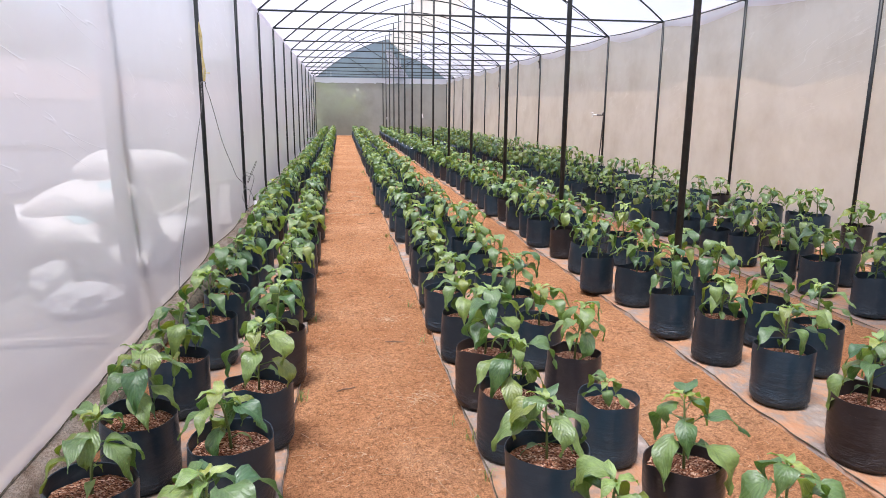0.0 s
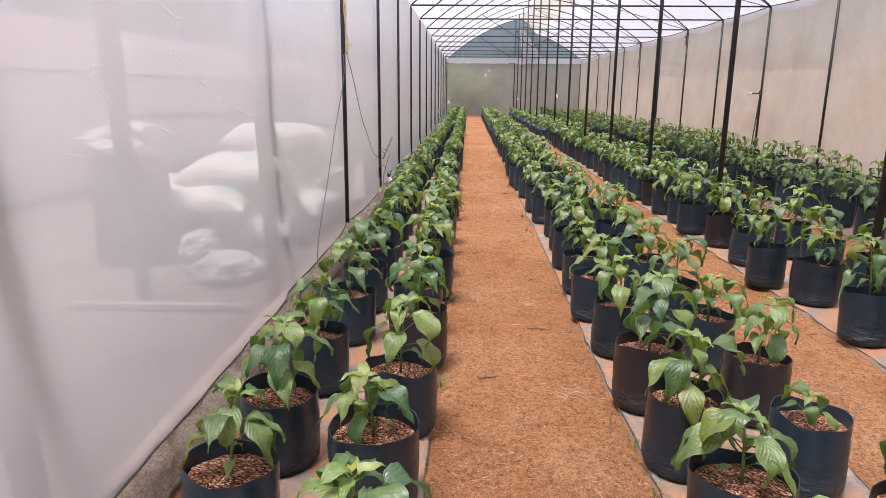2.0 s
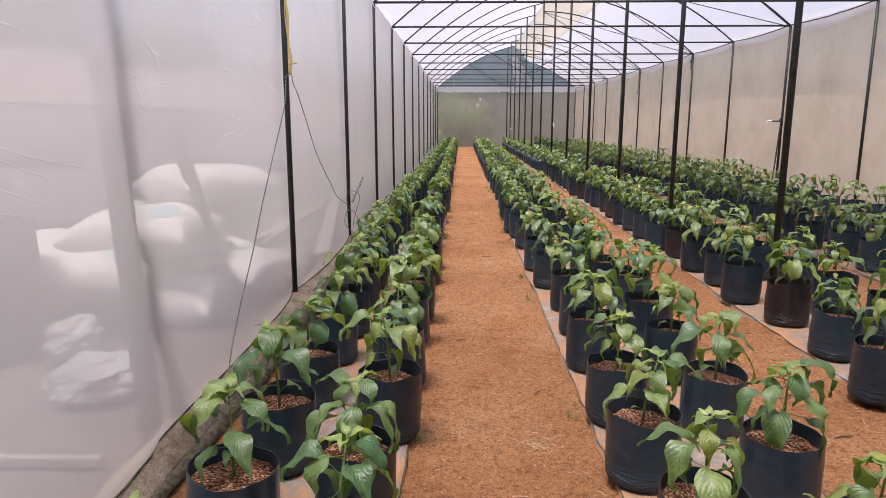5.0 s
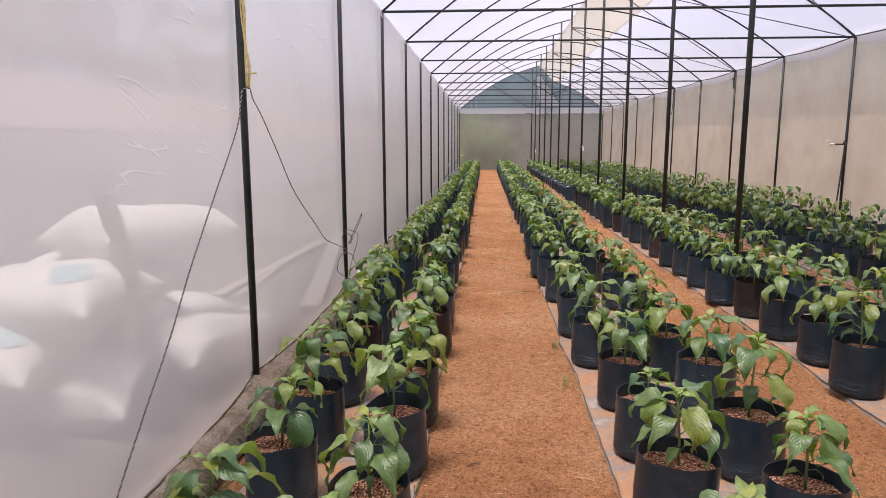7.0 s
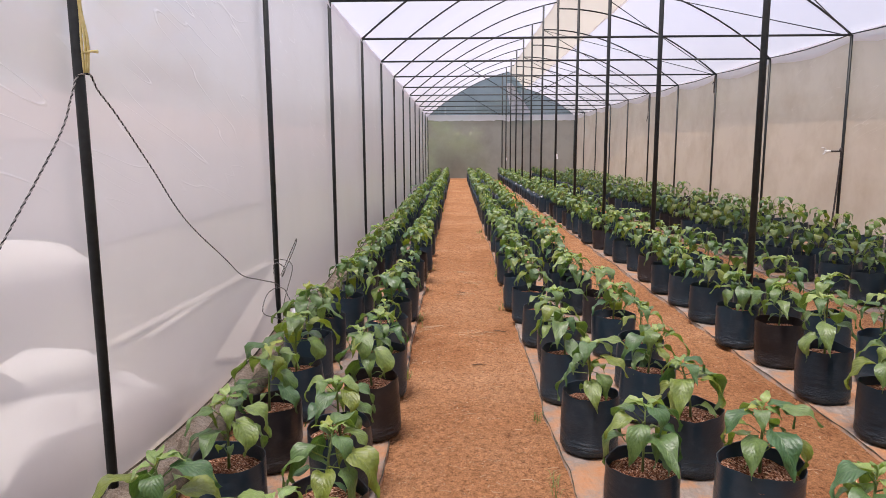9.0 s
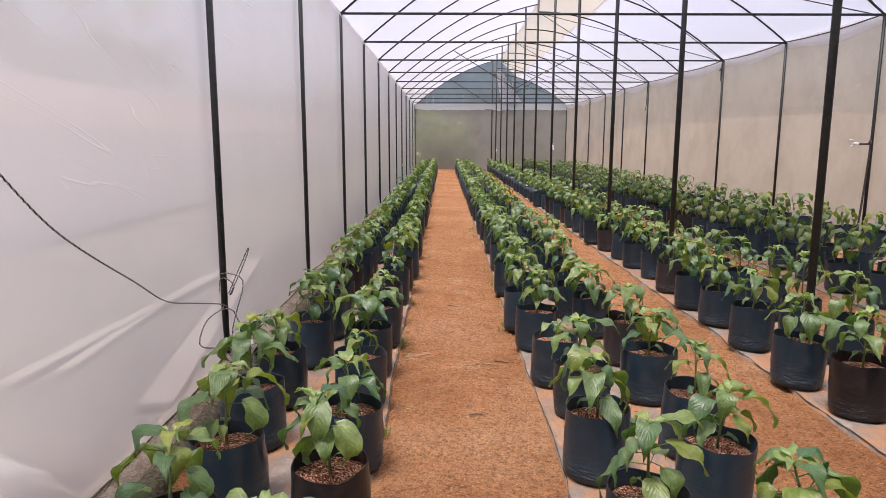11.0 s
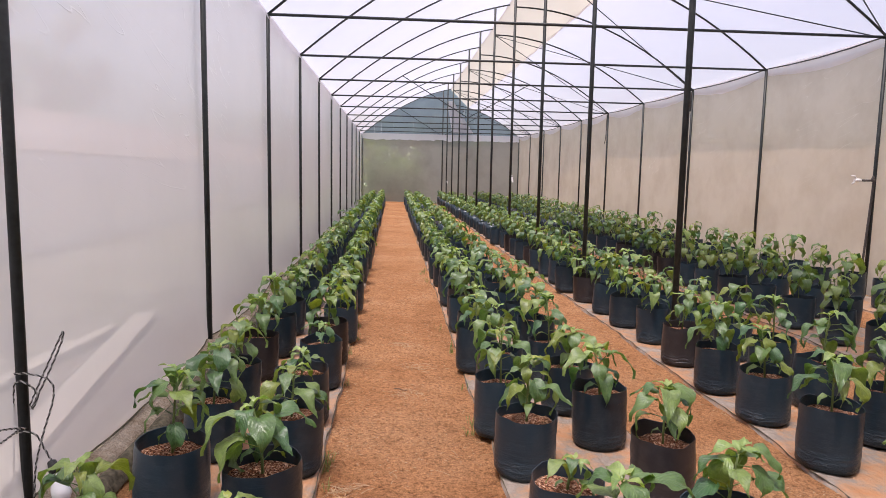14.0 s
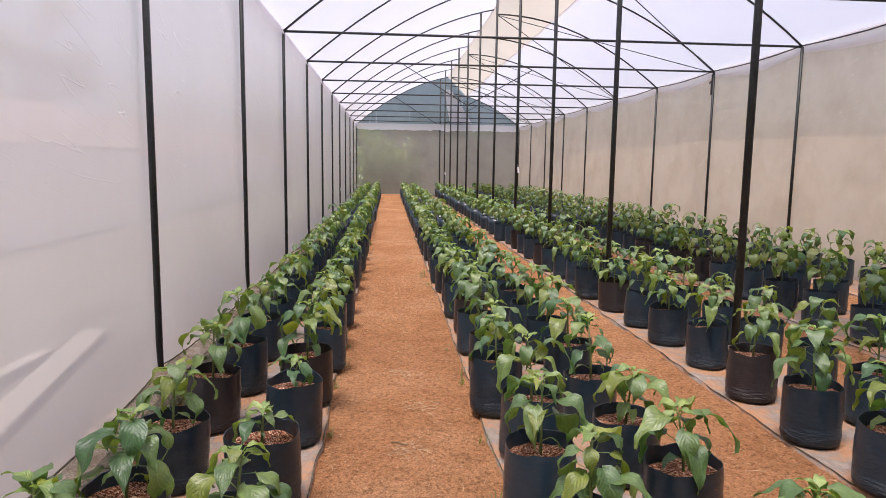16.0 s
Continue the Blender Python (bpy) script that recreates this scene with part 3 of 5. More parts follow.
def bag_mesh(seed, mat, rings=9, sides=24):
    bm = bmesh.new()
    prof = [(0.93, 0.0), (1.0, 0.02)] + [(1.0 + 0.02 * math.sin(3 * t), 0.02 + (BAG_H - 0.02) * t) for t in [i / rings for i in range(1, rings + 1)]]
    prof += [(0.985, BAG_H - 0.001), (0.965, SOIL_Z - 0.02)]
    loops = []
    for j, (r, z) in enumerate(prof):
        ring = []
        for s in range(sides):
            a = 2 * math.pi * s / sides
            w = 0.006 * nz(math.cos(a) * 1.2 + seed, math.sin(a) * 1.2, z * 4) + 0.0035 * nz(a * 3 + seed, z * 38, seed)
            rim = (0.020 * nz(math.cos(a) * 1.1, math.sin(a) * 1.1, seed * 3.1) + 0.006 * nz(a * 2.5, seed)) if z > BAG_H - 0.04 else 0
            rr = BAG_R * r * (1 + 0.05 * math.cos(2 * a + seed) * z / BAG_H) + w
            ring.append(bm.verts.new((rr * math.cos(a), rr * math.sin(a), z + rim)))
        loops.append(ring)
    rim_set = set(loops[-3]) | set(loops[-2])
    for q, w in zip(loops, loops[1:]):
        for s in range(sides):
            bm.faces.new((q[s], q[(s + 1) % sides], w[(s + 1) % sides], w[s]))
    bm.faces.new(loops[0][::-1])
    for e in bm.edges:
        if all(v in rim_set for v in e.verts):
            e.smooth = False
    return mesh_from("grow_bag", bm, mat)


def soil_mesh(seed, sides=22, rings=5):
    bm = bmesh.new()
    c = bm.verts.new((0, 0, SOIL_Z + 0.008))
    prev = None
    for j in range(1, rings + 1):
        r = BAG_R * 0.965 * j / rings
        ring = []
        for s in range(sides):
            a = 2 * math.pi * s / sides
            x, y = r * math.cos(a), r * math.sin(a)
            ring.append(bm.verts.new((x, y, SOIL_Z + 0.010 * (1 - j / rings) + 0.012 * nz(x * 16 + seed, y * 16, seed) + 0.006 * nz(x * 60, y * 60, seed))))
        for s in range(sides):
            if prev is None:
                bm.faces.new((c, ring[s], ring[(s + 1) % sides]))
            else:
                bm.faces.new((prev[s], ring[s], ring[(s + 1) % sides], prev[(s + 1) % sides]))
        prev = ring
    return mesh_from("coir", bm, COIR)


def leaf_mesh(seed, length, width, droop, fold, mat, nl=11, nw=6, stalk=0.060):
    """A pointed pepper leaf on its stalk, from the origin along +x, bending down."""
    bm = bmesh.new()
    uvl = bm.loops.layers.uv.new("leaf")
    rows = []
    x = z = 0.0
    ang = radians(28)
    path = []
    seg = length / nl
    twist, bend = 0.75 * math.sin(seed * 2.3 + 0.4), 0.16 * length * math.sin(seed * 1.7 + 1.0)
    for i in range(4):
        path.append((x, z))
        x += stalk / 3 * math.cos(ang)
        z += stalk / 3 * math.sin(ang)
    tube(bm, [(p[0], 0, p[1]) for p in path], 0.0018, 4, False)
    x, z = path[-1]
    for i in range(nl + 1):
        t = i / nl
        prof = (math.sin(math.pi * min(1, t ** 0.58)) ** 1.3) * (1.08 - 0.14 * t) if 0 < t < 1 else 0.02
        half = width * 0.44 * max(prof, 0.02)
        row = []
        for j in range(nw + 1):
            s = 2 * j / nw - 1
            wave = 0.12 * width * math.sin(3.6 * t * math.pi + seed * 2.1 + (1.4 if s > 0 else 0)) * abs(s) ** 1.5
            nx_, nz_ = -math.sin(ang), math.cos(ang)
            up = abs(s) * half * fold + wave - 0.30 * half * s * s * (1 - fold) + 0.018 * width * math.cos(14 * t * math.pi - 5 * abs(s)) * (abs(s) > 0.1)
            up += s * half * math.sin(twist * t)
            row.append((bm.verts.new((x + nx_ * up, bend * t * t + s * half * math.cos(fold * 0.5) * math.cos(twist * t), z + nz_ * up)), (j / nw, t)))
        rows.append(row)
        ang -= droop / nl * (1.9 - 1.5 * t)
        x += seg * math.cos(ang)
        z += seg * math.sin(ang)
    for i in range(nl):
        for j in range(nw):
            q = (rows[i][j], rows[i + 1][j], rows[i + 1][j + 1], rows[i][j + 1])
            f = bm.faces.new([a[0] for a in q])
            for lp, a in zip(f.loops, q):
                lp[uvl].uv = a[1]
    return mesh_from("leaf", bm, mat)


rng = random.Random(7)
BAGS = [bag_mesh(1.3 + i, BAG) for i in range(4)] + [bag_mesh(9.3 + i, BAG_OLD) for i in range(2)]
SOILS = [soil_mesh(2.0 + i) for i in range(3)]
BIG = [leaf_mesh(i, 0.150 + 0.016 * (i % 3), 0.079 + 0.012 * (i % 2), 1.40 + 0.24 * (i % 4), 0.28 + 0.14 * (i % 2), LEAF, 12, 6, 0.060) for i in range(7)]
MEDIUM = [leaf_mesh(i + 7, 0.112 + 0.012 * i, 0.063 + 0.007 * i, 1.7 + 0.2 * i, 0.3, LEAF, 9, 4, 0.034) for i in range(4)]
SMALL = [leaf_mesh(i + 11, 0.062 + 0.012 * i, 0.034 + 0.006 * i, 0.9 + 0.3 * i, 0.5, YOUNG, 6, 4, 0.014) for i in range(3)]
LOW = [leaf_mesh(i + 17, 0.068, 0.036, 1.3, 0.4, LEAF, 5, 2, 0.03) for i in range(2)]
FARL = [leaf_mesh(i + 21, 0.160, 0.094, 1.8 + 0.22 * i, 0.3, LEAF, 5, 2, 0.05) for i in range(3)]
FARS = [leaf_mesh(i + 25, 0.085, 0.042, 1.2, 0.4, YOUNG, 3, 2, 0.015) for i in range(2)]


def plant_layout(r, vigour):
    """Stem height, stem line and the leaves of one plant: (kind, place, azimuth, tilt, scale)."""
    h = (0.21 + 0.07 * r.random()) * vigour
    lean = (r.uniform(-0.03, 0.03), r.uniform(-0.03, 0.03))
    stem = [(lean[0] * t * t, lean[1] * t * t, SOIL_Z + h * t) for t in (0, 0.35, 0.7, 1.0)]
    leaves = []
    az = r.uniform(0, 6.28)

    def at(t):
        return (lean[0] * t * t, lean[1] * t * t, SOIL_Z + h * t)
    for i in range(2):
        leaves.append(("low", at(0.22 + 0.1 * i), az + 3.1 * i + r.uniform(-0.4, 0.4), r.uniform(-0.2, 0.3), r.uniform(0.8, 1.3) * vigour))
    n = r.choice((9, 10, 11, 12)) if vigour > 0.8 else 5
    for i in range(n):
        t = 0.42 + 0.55 * i / (n - 1)
        az += 2.4 + r.uniform(-0.35, 0.35)
        leaves.append(("big" if i < n - 2 else "medium", at(t), az, r.uniform(-0.5, 0.45), r.uniform(0.74, 1.18) * (0.6 + 0.4 * vigour)))
    for i in range(5):
        az += 1.9 + r.uniform(-0.3, 0.3)
        leaves.append(("medium" if i == 0 else "small", at(0.97 + 0.02 * i), az, 0.35 + r.uniform(-0.2, 0.45), r.uniform(0.8, 1.15) * (0.6 + 0.4 * vigour)))
    return stem, leaves


KINDS = {"low": LOW, "big": BIG, "medium": MEDIUM, "small": SMALL}
FARK = {"big": FARL, "medium": FARL[:1], "small": FARS}


def leaf_pose(place, az, tilt, s):
    return Matrix.Translation(place) @ Matrix.Rotation(az, 4, "Z") @ Matrix.Rotation(-tilt, 4, "Y") @ Matrix.Scale(s, 4)


def pepper_near(r, vigour, old):
    t = thing("pepper_plant", "young green pepper plant in a " + ("worn brownish-black" if old else "black") + " polythene grow bag", "potted plant", "pepper plants in grow bags")
    bag = part("grow_bag", r.choice(BAGS[4:] if old else BAGS[:4]), None, t, "brownish-black polythene bag" if old else "black polythene bag")
    part("coir", r.choice(SOILS), None, bag, "red-brown coconut coir")
    stem, leaves = plant_layout(r, vigour)
    part("stem", tube(bmesh.new(), stem, [0.0055, 0.005, 0.004, 0.003], 6), STEM, t)
    for kind, place, az, tilt, s in leaves:
        lf = part("leaf", r.choice(KINDS[kind]), None, t)
        lf.matrix_basis = leaf_pose(place, az, tilt, s)
    return t


def add_mesh(store, me, m):
    vs = np.empty(len(me.vertices) * 3, dtype=np.float64)
    me.vertices.foreach_get("co", vs)
    mat = np.array(m)
    vs = vs.reshape(-1, 3) @ mat[:3, :3].T + mat[:3, 3]
    base = store["n"]
    uv = me.uv_layers["leaf"].data if "leaf" in me.uv_layers else None
    slot = store["mats"].index(me.materials[0])
    for p in me.polygons:
        store["faces"].append([base + i for i in p.vertices])
        store["slot"].append(slot)
        for li in p.loop_indices:
            store["uv"].extend(uv[li].uv if uv else (0.0, 0.0))
    store["verts"].append(vs)
    store["n"] += len(vs)


def new_store(mats):
    return {"n": 0, "verts": [], "faces": [], "slot": [], "uv": [], "mats": mats}


def store_mesh(name, store):
    me = bpy.data.meshes.new(name)
    me.from_pydata(np.concatenate(store["verts"]).tolist(), [], store["faces"])
    for m in store["mats"]:
        me.materials.append(m)
    me.polygons.foreach_set("material_index", store["slot"])
    me.polygons.foreach_set("use_smooth", [True] * len(store["faces"]))
    me.uv_layers.new(name="leaf").data.foreach_set("uv", store["uv"])
    me.update()
    return me


def foliage_mesh(r, vigour):
    st = new_store([LEAF, YOUNG, STEM])
    stem, leaves = plant_layout(r, vigour)
    sm = mesh_from("stem", tube(bmesh.new(), stem, 0.004, 4), STEM)
    add_mesh(st, sm, Matrix())
    for kind, place, az, tilt, s in leaves:
        if kind != "low":
            add_mesh(st, r.choice(FARK[kind]), leaf_pose(place, az, tilt, s * 0.94))
    return store_mesh("foliage", st)


FOLIAGE = [foliage_mesh(rng, 0.98 + 0.05 * i) for i in range(6)]


def pepper_mid(r, old):
    t = thing("pepper_plant", "young green pepper plant in a " + ("worn brownish-black" if old else "black") + " polythene grow bag", "potted plant", "pepper plants in grow bags")
    bag = part("grow_bag", r.choice(BAGS[4:] if old else BAGS[:4]), None, t)
    part("coir", r.choice(SOILS), None, bag)
    part("foliage", r.choice(FOLIAGE), None, t, "drooping green pepper leaves")
    return t


# columns: line across the house, places of the near bags along it, then an even pitch
COLUMNS = {
    "a": (-0.735, [2.69, 3.18, 3.77, 4.37, 4.87, 5.42, 6.00, 6.45, 7.02, 7.54, 8.06, 8.55, 9.02, 9.63, 10.17, 10.73, 11.30, 11.82, 12.43]),
    "b": (-0.35, [2.40, 2.93, 3.43, 4.06, 4.51, 5.12, 5.67, 6.30, 6.78, 7.32, 7.85, 8.36, 8.99, 9.45, 10.00, 10.54, 11.13, 11.61, 12.20]),
    "c": (0.67, [2.26, 2.74, 3.21, 3.68, 4.26, 4.80, 5.30, 5.92, 6.51, 7.04, 7.69, 8.30, 8.89, 9.32, 9.94, 10.38, 10.90, 11.45, 11.99]),
    "d": (1.085, [2.13, 2.62, 3.11, 3.60, 4.12, 4.62, 5.21, 5.80, 6.36, 7.02, 7.52, 8.05, 8.49, 9.09, 9.66, 10.24, 10.70, 11.25, 11.80, 12.35]),
    "e": (2.07, [2.95, 3.51, 4.06, 4.49, 5.17, 5.54, 6.13, 6.75, 7.30, 7.79, 8.32, 8.90, 9.31, 9.96, 10.52, 11.01, 11.58, 12.17]),
    "f": (2.49, [2.70, 3.25, 3.83, 4.26, 4.80, 5.32, 5.86, 6.40, 6.95, 7.50, 8.05, 8.55, 9.10, 9.65, 10.20, 10.70, 11.20, 11.70, 12.25]),
    "g": (3.6, [4.15, 4.70, 5.25, 5.71, 6.25, 6.67, 7.20, 7.75]),
    "h": (4.0, [4.40, 4.95, 5.50, 6.05, 6.60, 7.10]),
    "i": (5.08, [5.60, 6.15, 6.65, 7.18, 7.50, 7.98]),
}
# bags that stand off their line
ASIDE = {
    "a": {2.69: -0.761, 3.18: -0.754, 3.77: -0.751, 4.37: -0.721, 4.87: -0.714, 5.42: -0.719, 6.00: -0.726, 6.45: -0.719, 7.02: -0.726, 7.54: -0.727, 8.06: -0.730, 8.55: -0.773, 9.02: -0.774, 9.63: -0.741, 10.17: -0.737, 10.73: -0.769, 11.30: -0.769, 11.82: -0.735, 12.43: -0.751},
    "b": {2.93: -0.386, 3.43: -0.355, 4.06: -0.331, 4.51: -0.363, 5.12: -0.329, 6.30: -0.339, 7.32: -0.373, 7.85: -0.318, 8.99: -0.368, 9.45: -0.377, 10.54: -0.383, 11.13: -0.362, 11.61: -0.359, 12.20: -0.319},
    "c": {2.74: 0.668, 3.21: 0.648, 3.68: 0.647, 4.26: 0.653, 4.80: 0.633, 6.51: 0.710, 7.04: 0.724, 7.69: 0.673, 8.30: 0.657, 8.89: 0.722, 9.32: 0.651, 9.94: 0.640, 10.38: 0.601, 10.90: 0.678, 11.45: 0.621},
    "d": {2.62: 1.102, 3.11: 1.032, 3.60: 1.058, 4.12: 1.042, 4.62: 1.044, 5.21: 1.035, 5.80: 1.034, 6.36: 1.076, 7.02: 1.120, 7.52: 1.064, 8.05: 1.022, 9.09: 1.104, 9.66: 1.135, 10.24: 1.067, 10.70: 1.023, 11.25: 1.052},
    "e": {4.49: 2.019, 5.17: 2.084, 5.54: 1.938, 8.32: 2.044, 8.90: 2.081, 9.31: 1.989, 9.96: 2.032, 10.52: 2.053, 11.01: 2.037, 11.58: 2.066, 12.17: 2.101},
}
SMALL_ONES = {("b", 8.99), ("b", 10.54), ("b", 11.13), ("c", 9.32), ("c", 6.51), ("d", 3.11)}
LIMIT = {"a": 19.0, "b": 19.0, "c": 19.0, "d": 19.0, "e": 20.0, "f": 20.0, "g": 21.0, "h": 21.0, "i": 22.0}
PITCH = 0.548
far = new_store([BAG, BAG_OLD, COIR, LEAF, YOUNG, STEM])
FAR_BAG = [bag_mesh(30.0, BAG, 3, 10), bag_mesh(31.0, BAG_OLD, 3, 10)]
FAR_SOIL = [soil_mesh(40.0, 10, 1)]


def foliage_into(st, r, m):
    stem, leaves = plant_layout(r, r.uniform(1.0, 1.2))
    for kind, place, az, tilt, s in leaves:
        if kind != "low":
            add_mesh(st, r.choice(FARK[kind]), m @ leaf_pose(place, az, tilt, s * 0.96))


for col, (cx, ys) in COLUMNS.items():
    r = random.Random(ord(col))
    ys = list(ys)
    while ys[-1] + PITCH < Y1 - 0.5:
        ys.append(ys[-1] + PITCH + r.uniform(-0.03, 0.03))
    for y in ys:
        x = ASIDE.get(col, {}).get(y, cx + r.uniform(-0.022, 0.022))
        if col == "e" and y not in ASIDE["e"] and abs(((y - 4.8 + 1.2) % BAY) - 1.2) < 0.14:
            x -= 0.07
        old = r.random() < 0.11
        m = pose(x, y, 0.016, r.uniform(-2, 2), r.uniform(-2, 2), r.uniform(0, 360))
        s = r.uniform(0.96, 1.05)
        m = m @ Matrix.Diagonal((s, s, r.uniform(0.95, 1.06), 1))
        if y < (16.5 if col in "abcdef" else 11.5):
            pepper_near(r, 0.5 if (col, y) in SMALL_ONES else r.uniform(0.88, 1.15), old).matrix_world = m
        elif y < LIMIT[col]:
            pepper_mid(r, old).matrix_world = m
        else:
            add_mesh(far, FAR_BAG[1 if old else 0], m)
            add_mesh(far, FAR_SOIL[0], m)
            foliage_into(far, r, m)
tagged(new("distant_pepper_plants", store_mesh("distant_pepper_plants", far)), "long rows of pepper plants in black bags at the far end", "potted plants", kind="stuff")


# ---------------------------------------------------------------- outside, west of the film
SACK = make_plain("white_woven_sack", (0.50, 0.465, 0.455), (0.68, 0.645, 0.635), 14, 0.5, 0.4, 0.7, 0.03)
SACK_BLUE = make_plain("teal_sack_print", (0.16, 0.32, 0.35), (0.40, 0.50, 0.52), 30, 0.6, 0.3, 0.2, 0.005)
PALE_WALL = make_plain("pale_rendered_wall", (0.80, 0.76, 0.74), (0.88, 0.84, 0.82), 2, 0.9, 0.2, 0.2, 0.01)
ROOF_RED = make_plain("faded_red_sheet_roof", (0.15, 0.112, 0.102), (0.22, 0.172, 0.16), 3, 0.7, 0.3, 0.3, 0.01)
PALE_WOOD = make_plain("pale_sawn_board", (0.24, 0.21, 0.185), (0.36, 0.32, 0.285), 12, 0.8, 0.2, 0.3, 0.005, (1, 0.15, 1))
CLEAR = make_plain("crumpled_white_plastic", (0.34, 0.33, 0.335), (0.54, 0.53, 0.535), 22, 0.25, 0.6, 1.0, 0.03)


def sack_top(u, v, seed, length=0.88, width=0.62, height=0.31):
    """Upper skin of a full sack with sewn edges and pointed corners; u, v from -1 to 1."""
    fat = max(1 - abs(u) ** 4.2, 0.0) ** 0.55 * max(1 - abs(v) ** 3.4, 0.0) ** 0.55
    pinch = 0.10 * (1 - v * v) * abs(u) ** 3
    waist = 0.07 * (1 - u * u) * abs(v) ** 3
    edge = max(abs(u), abs(v)) ** 6
    fold = 0.016 * abs(nz(u * 5 + seed, v * 4, seed)) + 0.010 * abs(nz(u * 11, v * 10 + seed, seed)) + 0.012 * edge * nz(u * 7 + seed, v * 7)
    x = length / 2 * u * (1 - pinch + 0.02 * nz(v * 2 + seed, u))
    y = width / 2 * v * (1 - waist + 0.03 * nz(u * 2, v + seed))
    return x, y, height / 2 * fat * (1 + 0.25 * nz(u * 1.4 + seed, v * 1.4, seed)) + fold * (0.3 + fat)


def sack_mesh(seed, n=30):
    bm = bmesh.new()
    sheets = []
    for side in (1, -1):
        rows = []
        for i in range(n + 1):
            row = []
            for j in range(n + 1):
                u, v = math.sin(math.pi / 2 * (2 * i / n - 1)), math.sin(math.pi / 2 * (2 * j / n - 1))
                rim = i in (0, n) or j in (0, n)
                if side < 0 and rim:
                    row.append(sheets[0][i][j])
                    continue
                x, y, z = sack_top(u, v, seed + (0 if side > 0 else 50))
                row.append(bm.verts.new((x, y, 0.012 * nz(u * 3 + seed, v * 3) if rim else side * z)))
            rows.append(row)
        sheets.append(rows)
        for i in range(n):
            for j in range(n):
                q = (rows[i][j], rows[i + 1][j], rows[i + 1][j + 1], rows[i][j + 1])
                bm.faces.new(q if side > 0 else q[::-1])
    return bm


def sack(seed, m, printed=False):
    t = thing("sack", "full white woven sack" + (" with faded teal print" if printed else "") + " in a pile", "sack", "sacks outside the film wall")
    body = part("body", sack_mesh(seed), SACK, t)
    if printed:
        def fn(a, c):
            rad, th = 0.03 + 0.97 * a, 2 * math.pi * c
            rad *= 1 + 0.3 * nz(math.cos(th) * 1.5, math.sin(th) * 1.5, seed)
            x, y, z = sack_top(0.55 + 0.24 * rad * math.cos(th), -0.30 + 0.34 * rad * math.sin(th), seed)
            return (x, y, z + 0.004)
        part("print", grid_sheet(8, 28, fn), SACK_BLUE, body, "faded teal printed patch")
    part("tie", tube(bmesh.new(), [(0.41, -0.21, 0.01), (0.432, -0.1, 0.012), (0.41, 0.0, 0.012)], 0.005, 5), TIMBER, body)
    t.matrix_world = m
    return t


SACKS = [(-2.04, 6.86, 0.09, -3, 0), (-2.2, 7.55, 0.09, 4, 0), (-2.95, 7.2, 0.09, 85, 0), (-2.30, 8.18, 0.09, -6, 0),
         (-2.37, 6.62, 0.31, 2, 1), (-2.2, 7.30, 0.31, -5, 0), (-2.95, 7.1, 0.31, 88, 0),
         (-2.14, 6.84, 0.54, -5, 1), (-2.2, 7.50, 0.54, 8, 0), (-1.93, 7.44, 0.79, 63, 0)]
for i, (x, y, z, az, pr) in enumerate(SACKS):
    sack(3.7 * i, pose(x, y, z + 0.03, 3 * math.sin(i * 2.0), 3 * math.cos(i * 1.3), az), bool(pr))

pts = []
for i in range(90):
    a = i * 0.28
    pts.append((-1.56 + 0.03 * math.sin(a * 0.7) - 0.02 * math.cos(a * 1.3), 6.74 + (0.15 + 0.03 * math.sin(a * 0.37)) * math.cos(a) + 0.04 * nz(a * 0.3, 1), 0.13 + (0.145 + 0.02 * nz(a * 0.2, 4)) * math.sin(a)))
tagged(new("hose_coil", mesh_from("hose_coil", tube(bmesh.new(), pts, 0.014, 6), STEEL)), "loose coil of dark hose leaning on the sacks", "hose")


def board(name, a, b_, w, t, mat, label, category="board", group=""):
    a, b_ = Vector(a), Vector(b_)
    d = b_ - a
    bm = box(bmesh.new(), 0, -w / 2, -t / 2, d.length, w / 2, t / 2)
    bmesh.ops.bevel(bm, geom=bm.edges[:], offset=min(w, t) * 0.12, segments=1, affect="EDGES")
    ob = tagged(new(name, mesh_from(name, bm, mat, False)), label, category, group)
    ob.matrix_world = Matrix.Translation(a) @ d.to_track_quat("X", "Z").to_matrix().to_4x4()
    return ob


board("leaning_plank", (-1.47, 6.70, -0.03), (-1.98, 7.08, 1.20), 0.085, 0.05, TIMBER, "grey weathered plank leaning on the sacks", "plank")
board("board", (-1.41, 9.0, 0.0), (-2.08, 13.12, 0.02), 0.17, 0.03, PALE_WOOD, "long pale sawn board lying on the ground", "board", "boards outside")
board("board", (-2.36, 9.3, 0.0), (-2.16, 12.6, 0.02), 0.10, 0.03, PALE_WOOD, "long pale sawn board lying on the ground", "board", "boards outside")
board("board", (-2.18, 9.5, -0.01), (-2.30, 12.2, 0.0), 0.07, 0.03, PALE_WOOD, "long pale sawn board lying on the ground", "board", "boards outside")

gate = thing("timber_frame", "weathered grey timber frame standing outside the film", "timber frame")


def beam(a, b_, w, parent, name, mat=TIMBER):
    a, b_ = Vector(a), Vector(b_)
    d = b_ - a
    bm = box(bmesh.new(), 0, -w / 2, -w / 2, d.length, w / 2, w / 2)
    bm.transform(Matrix.Translation(a) @ d.to_track_quat("X", "Z").to_matrix().to_4x4())
    return part(name, bm, mat, parent, smooth=False)


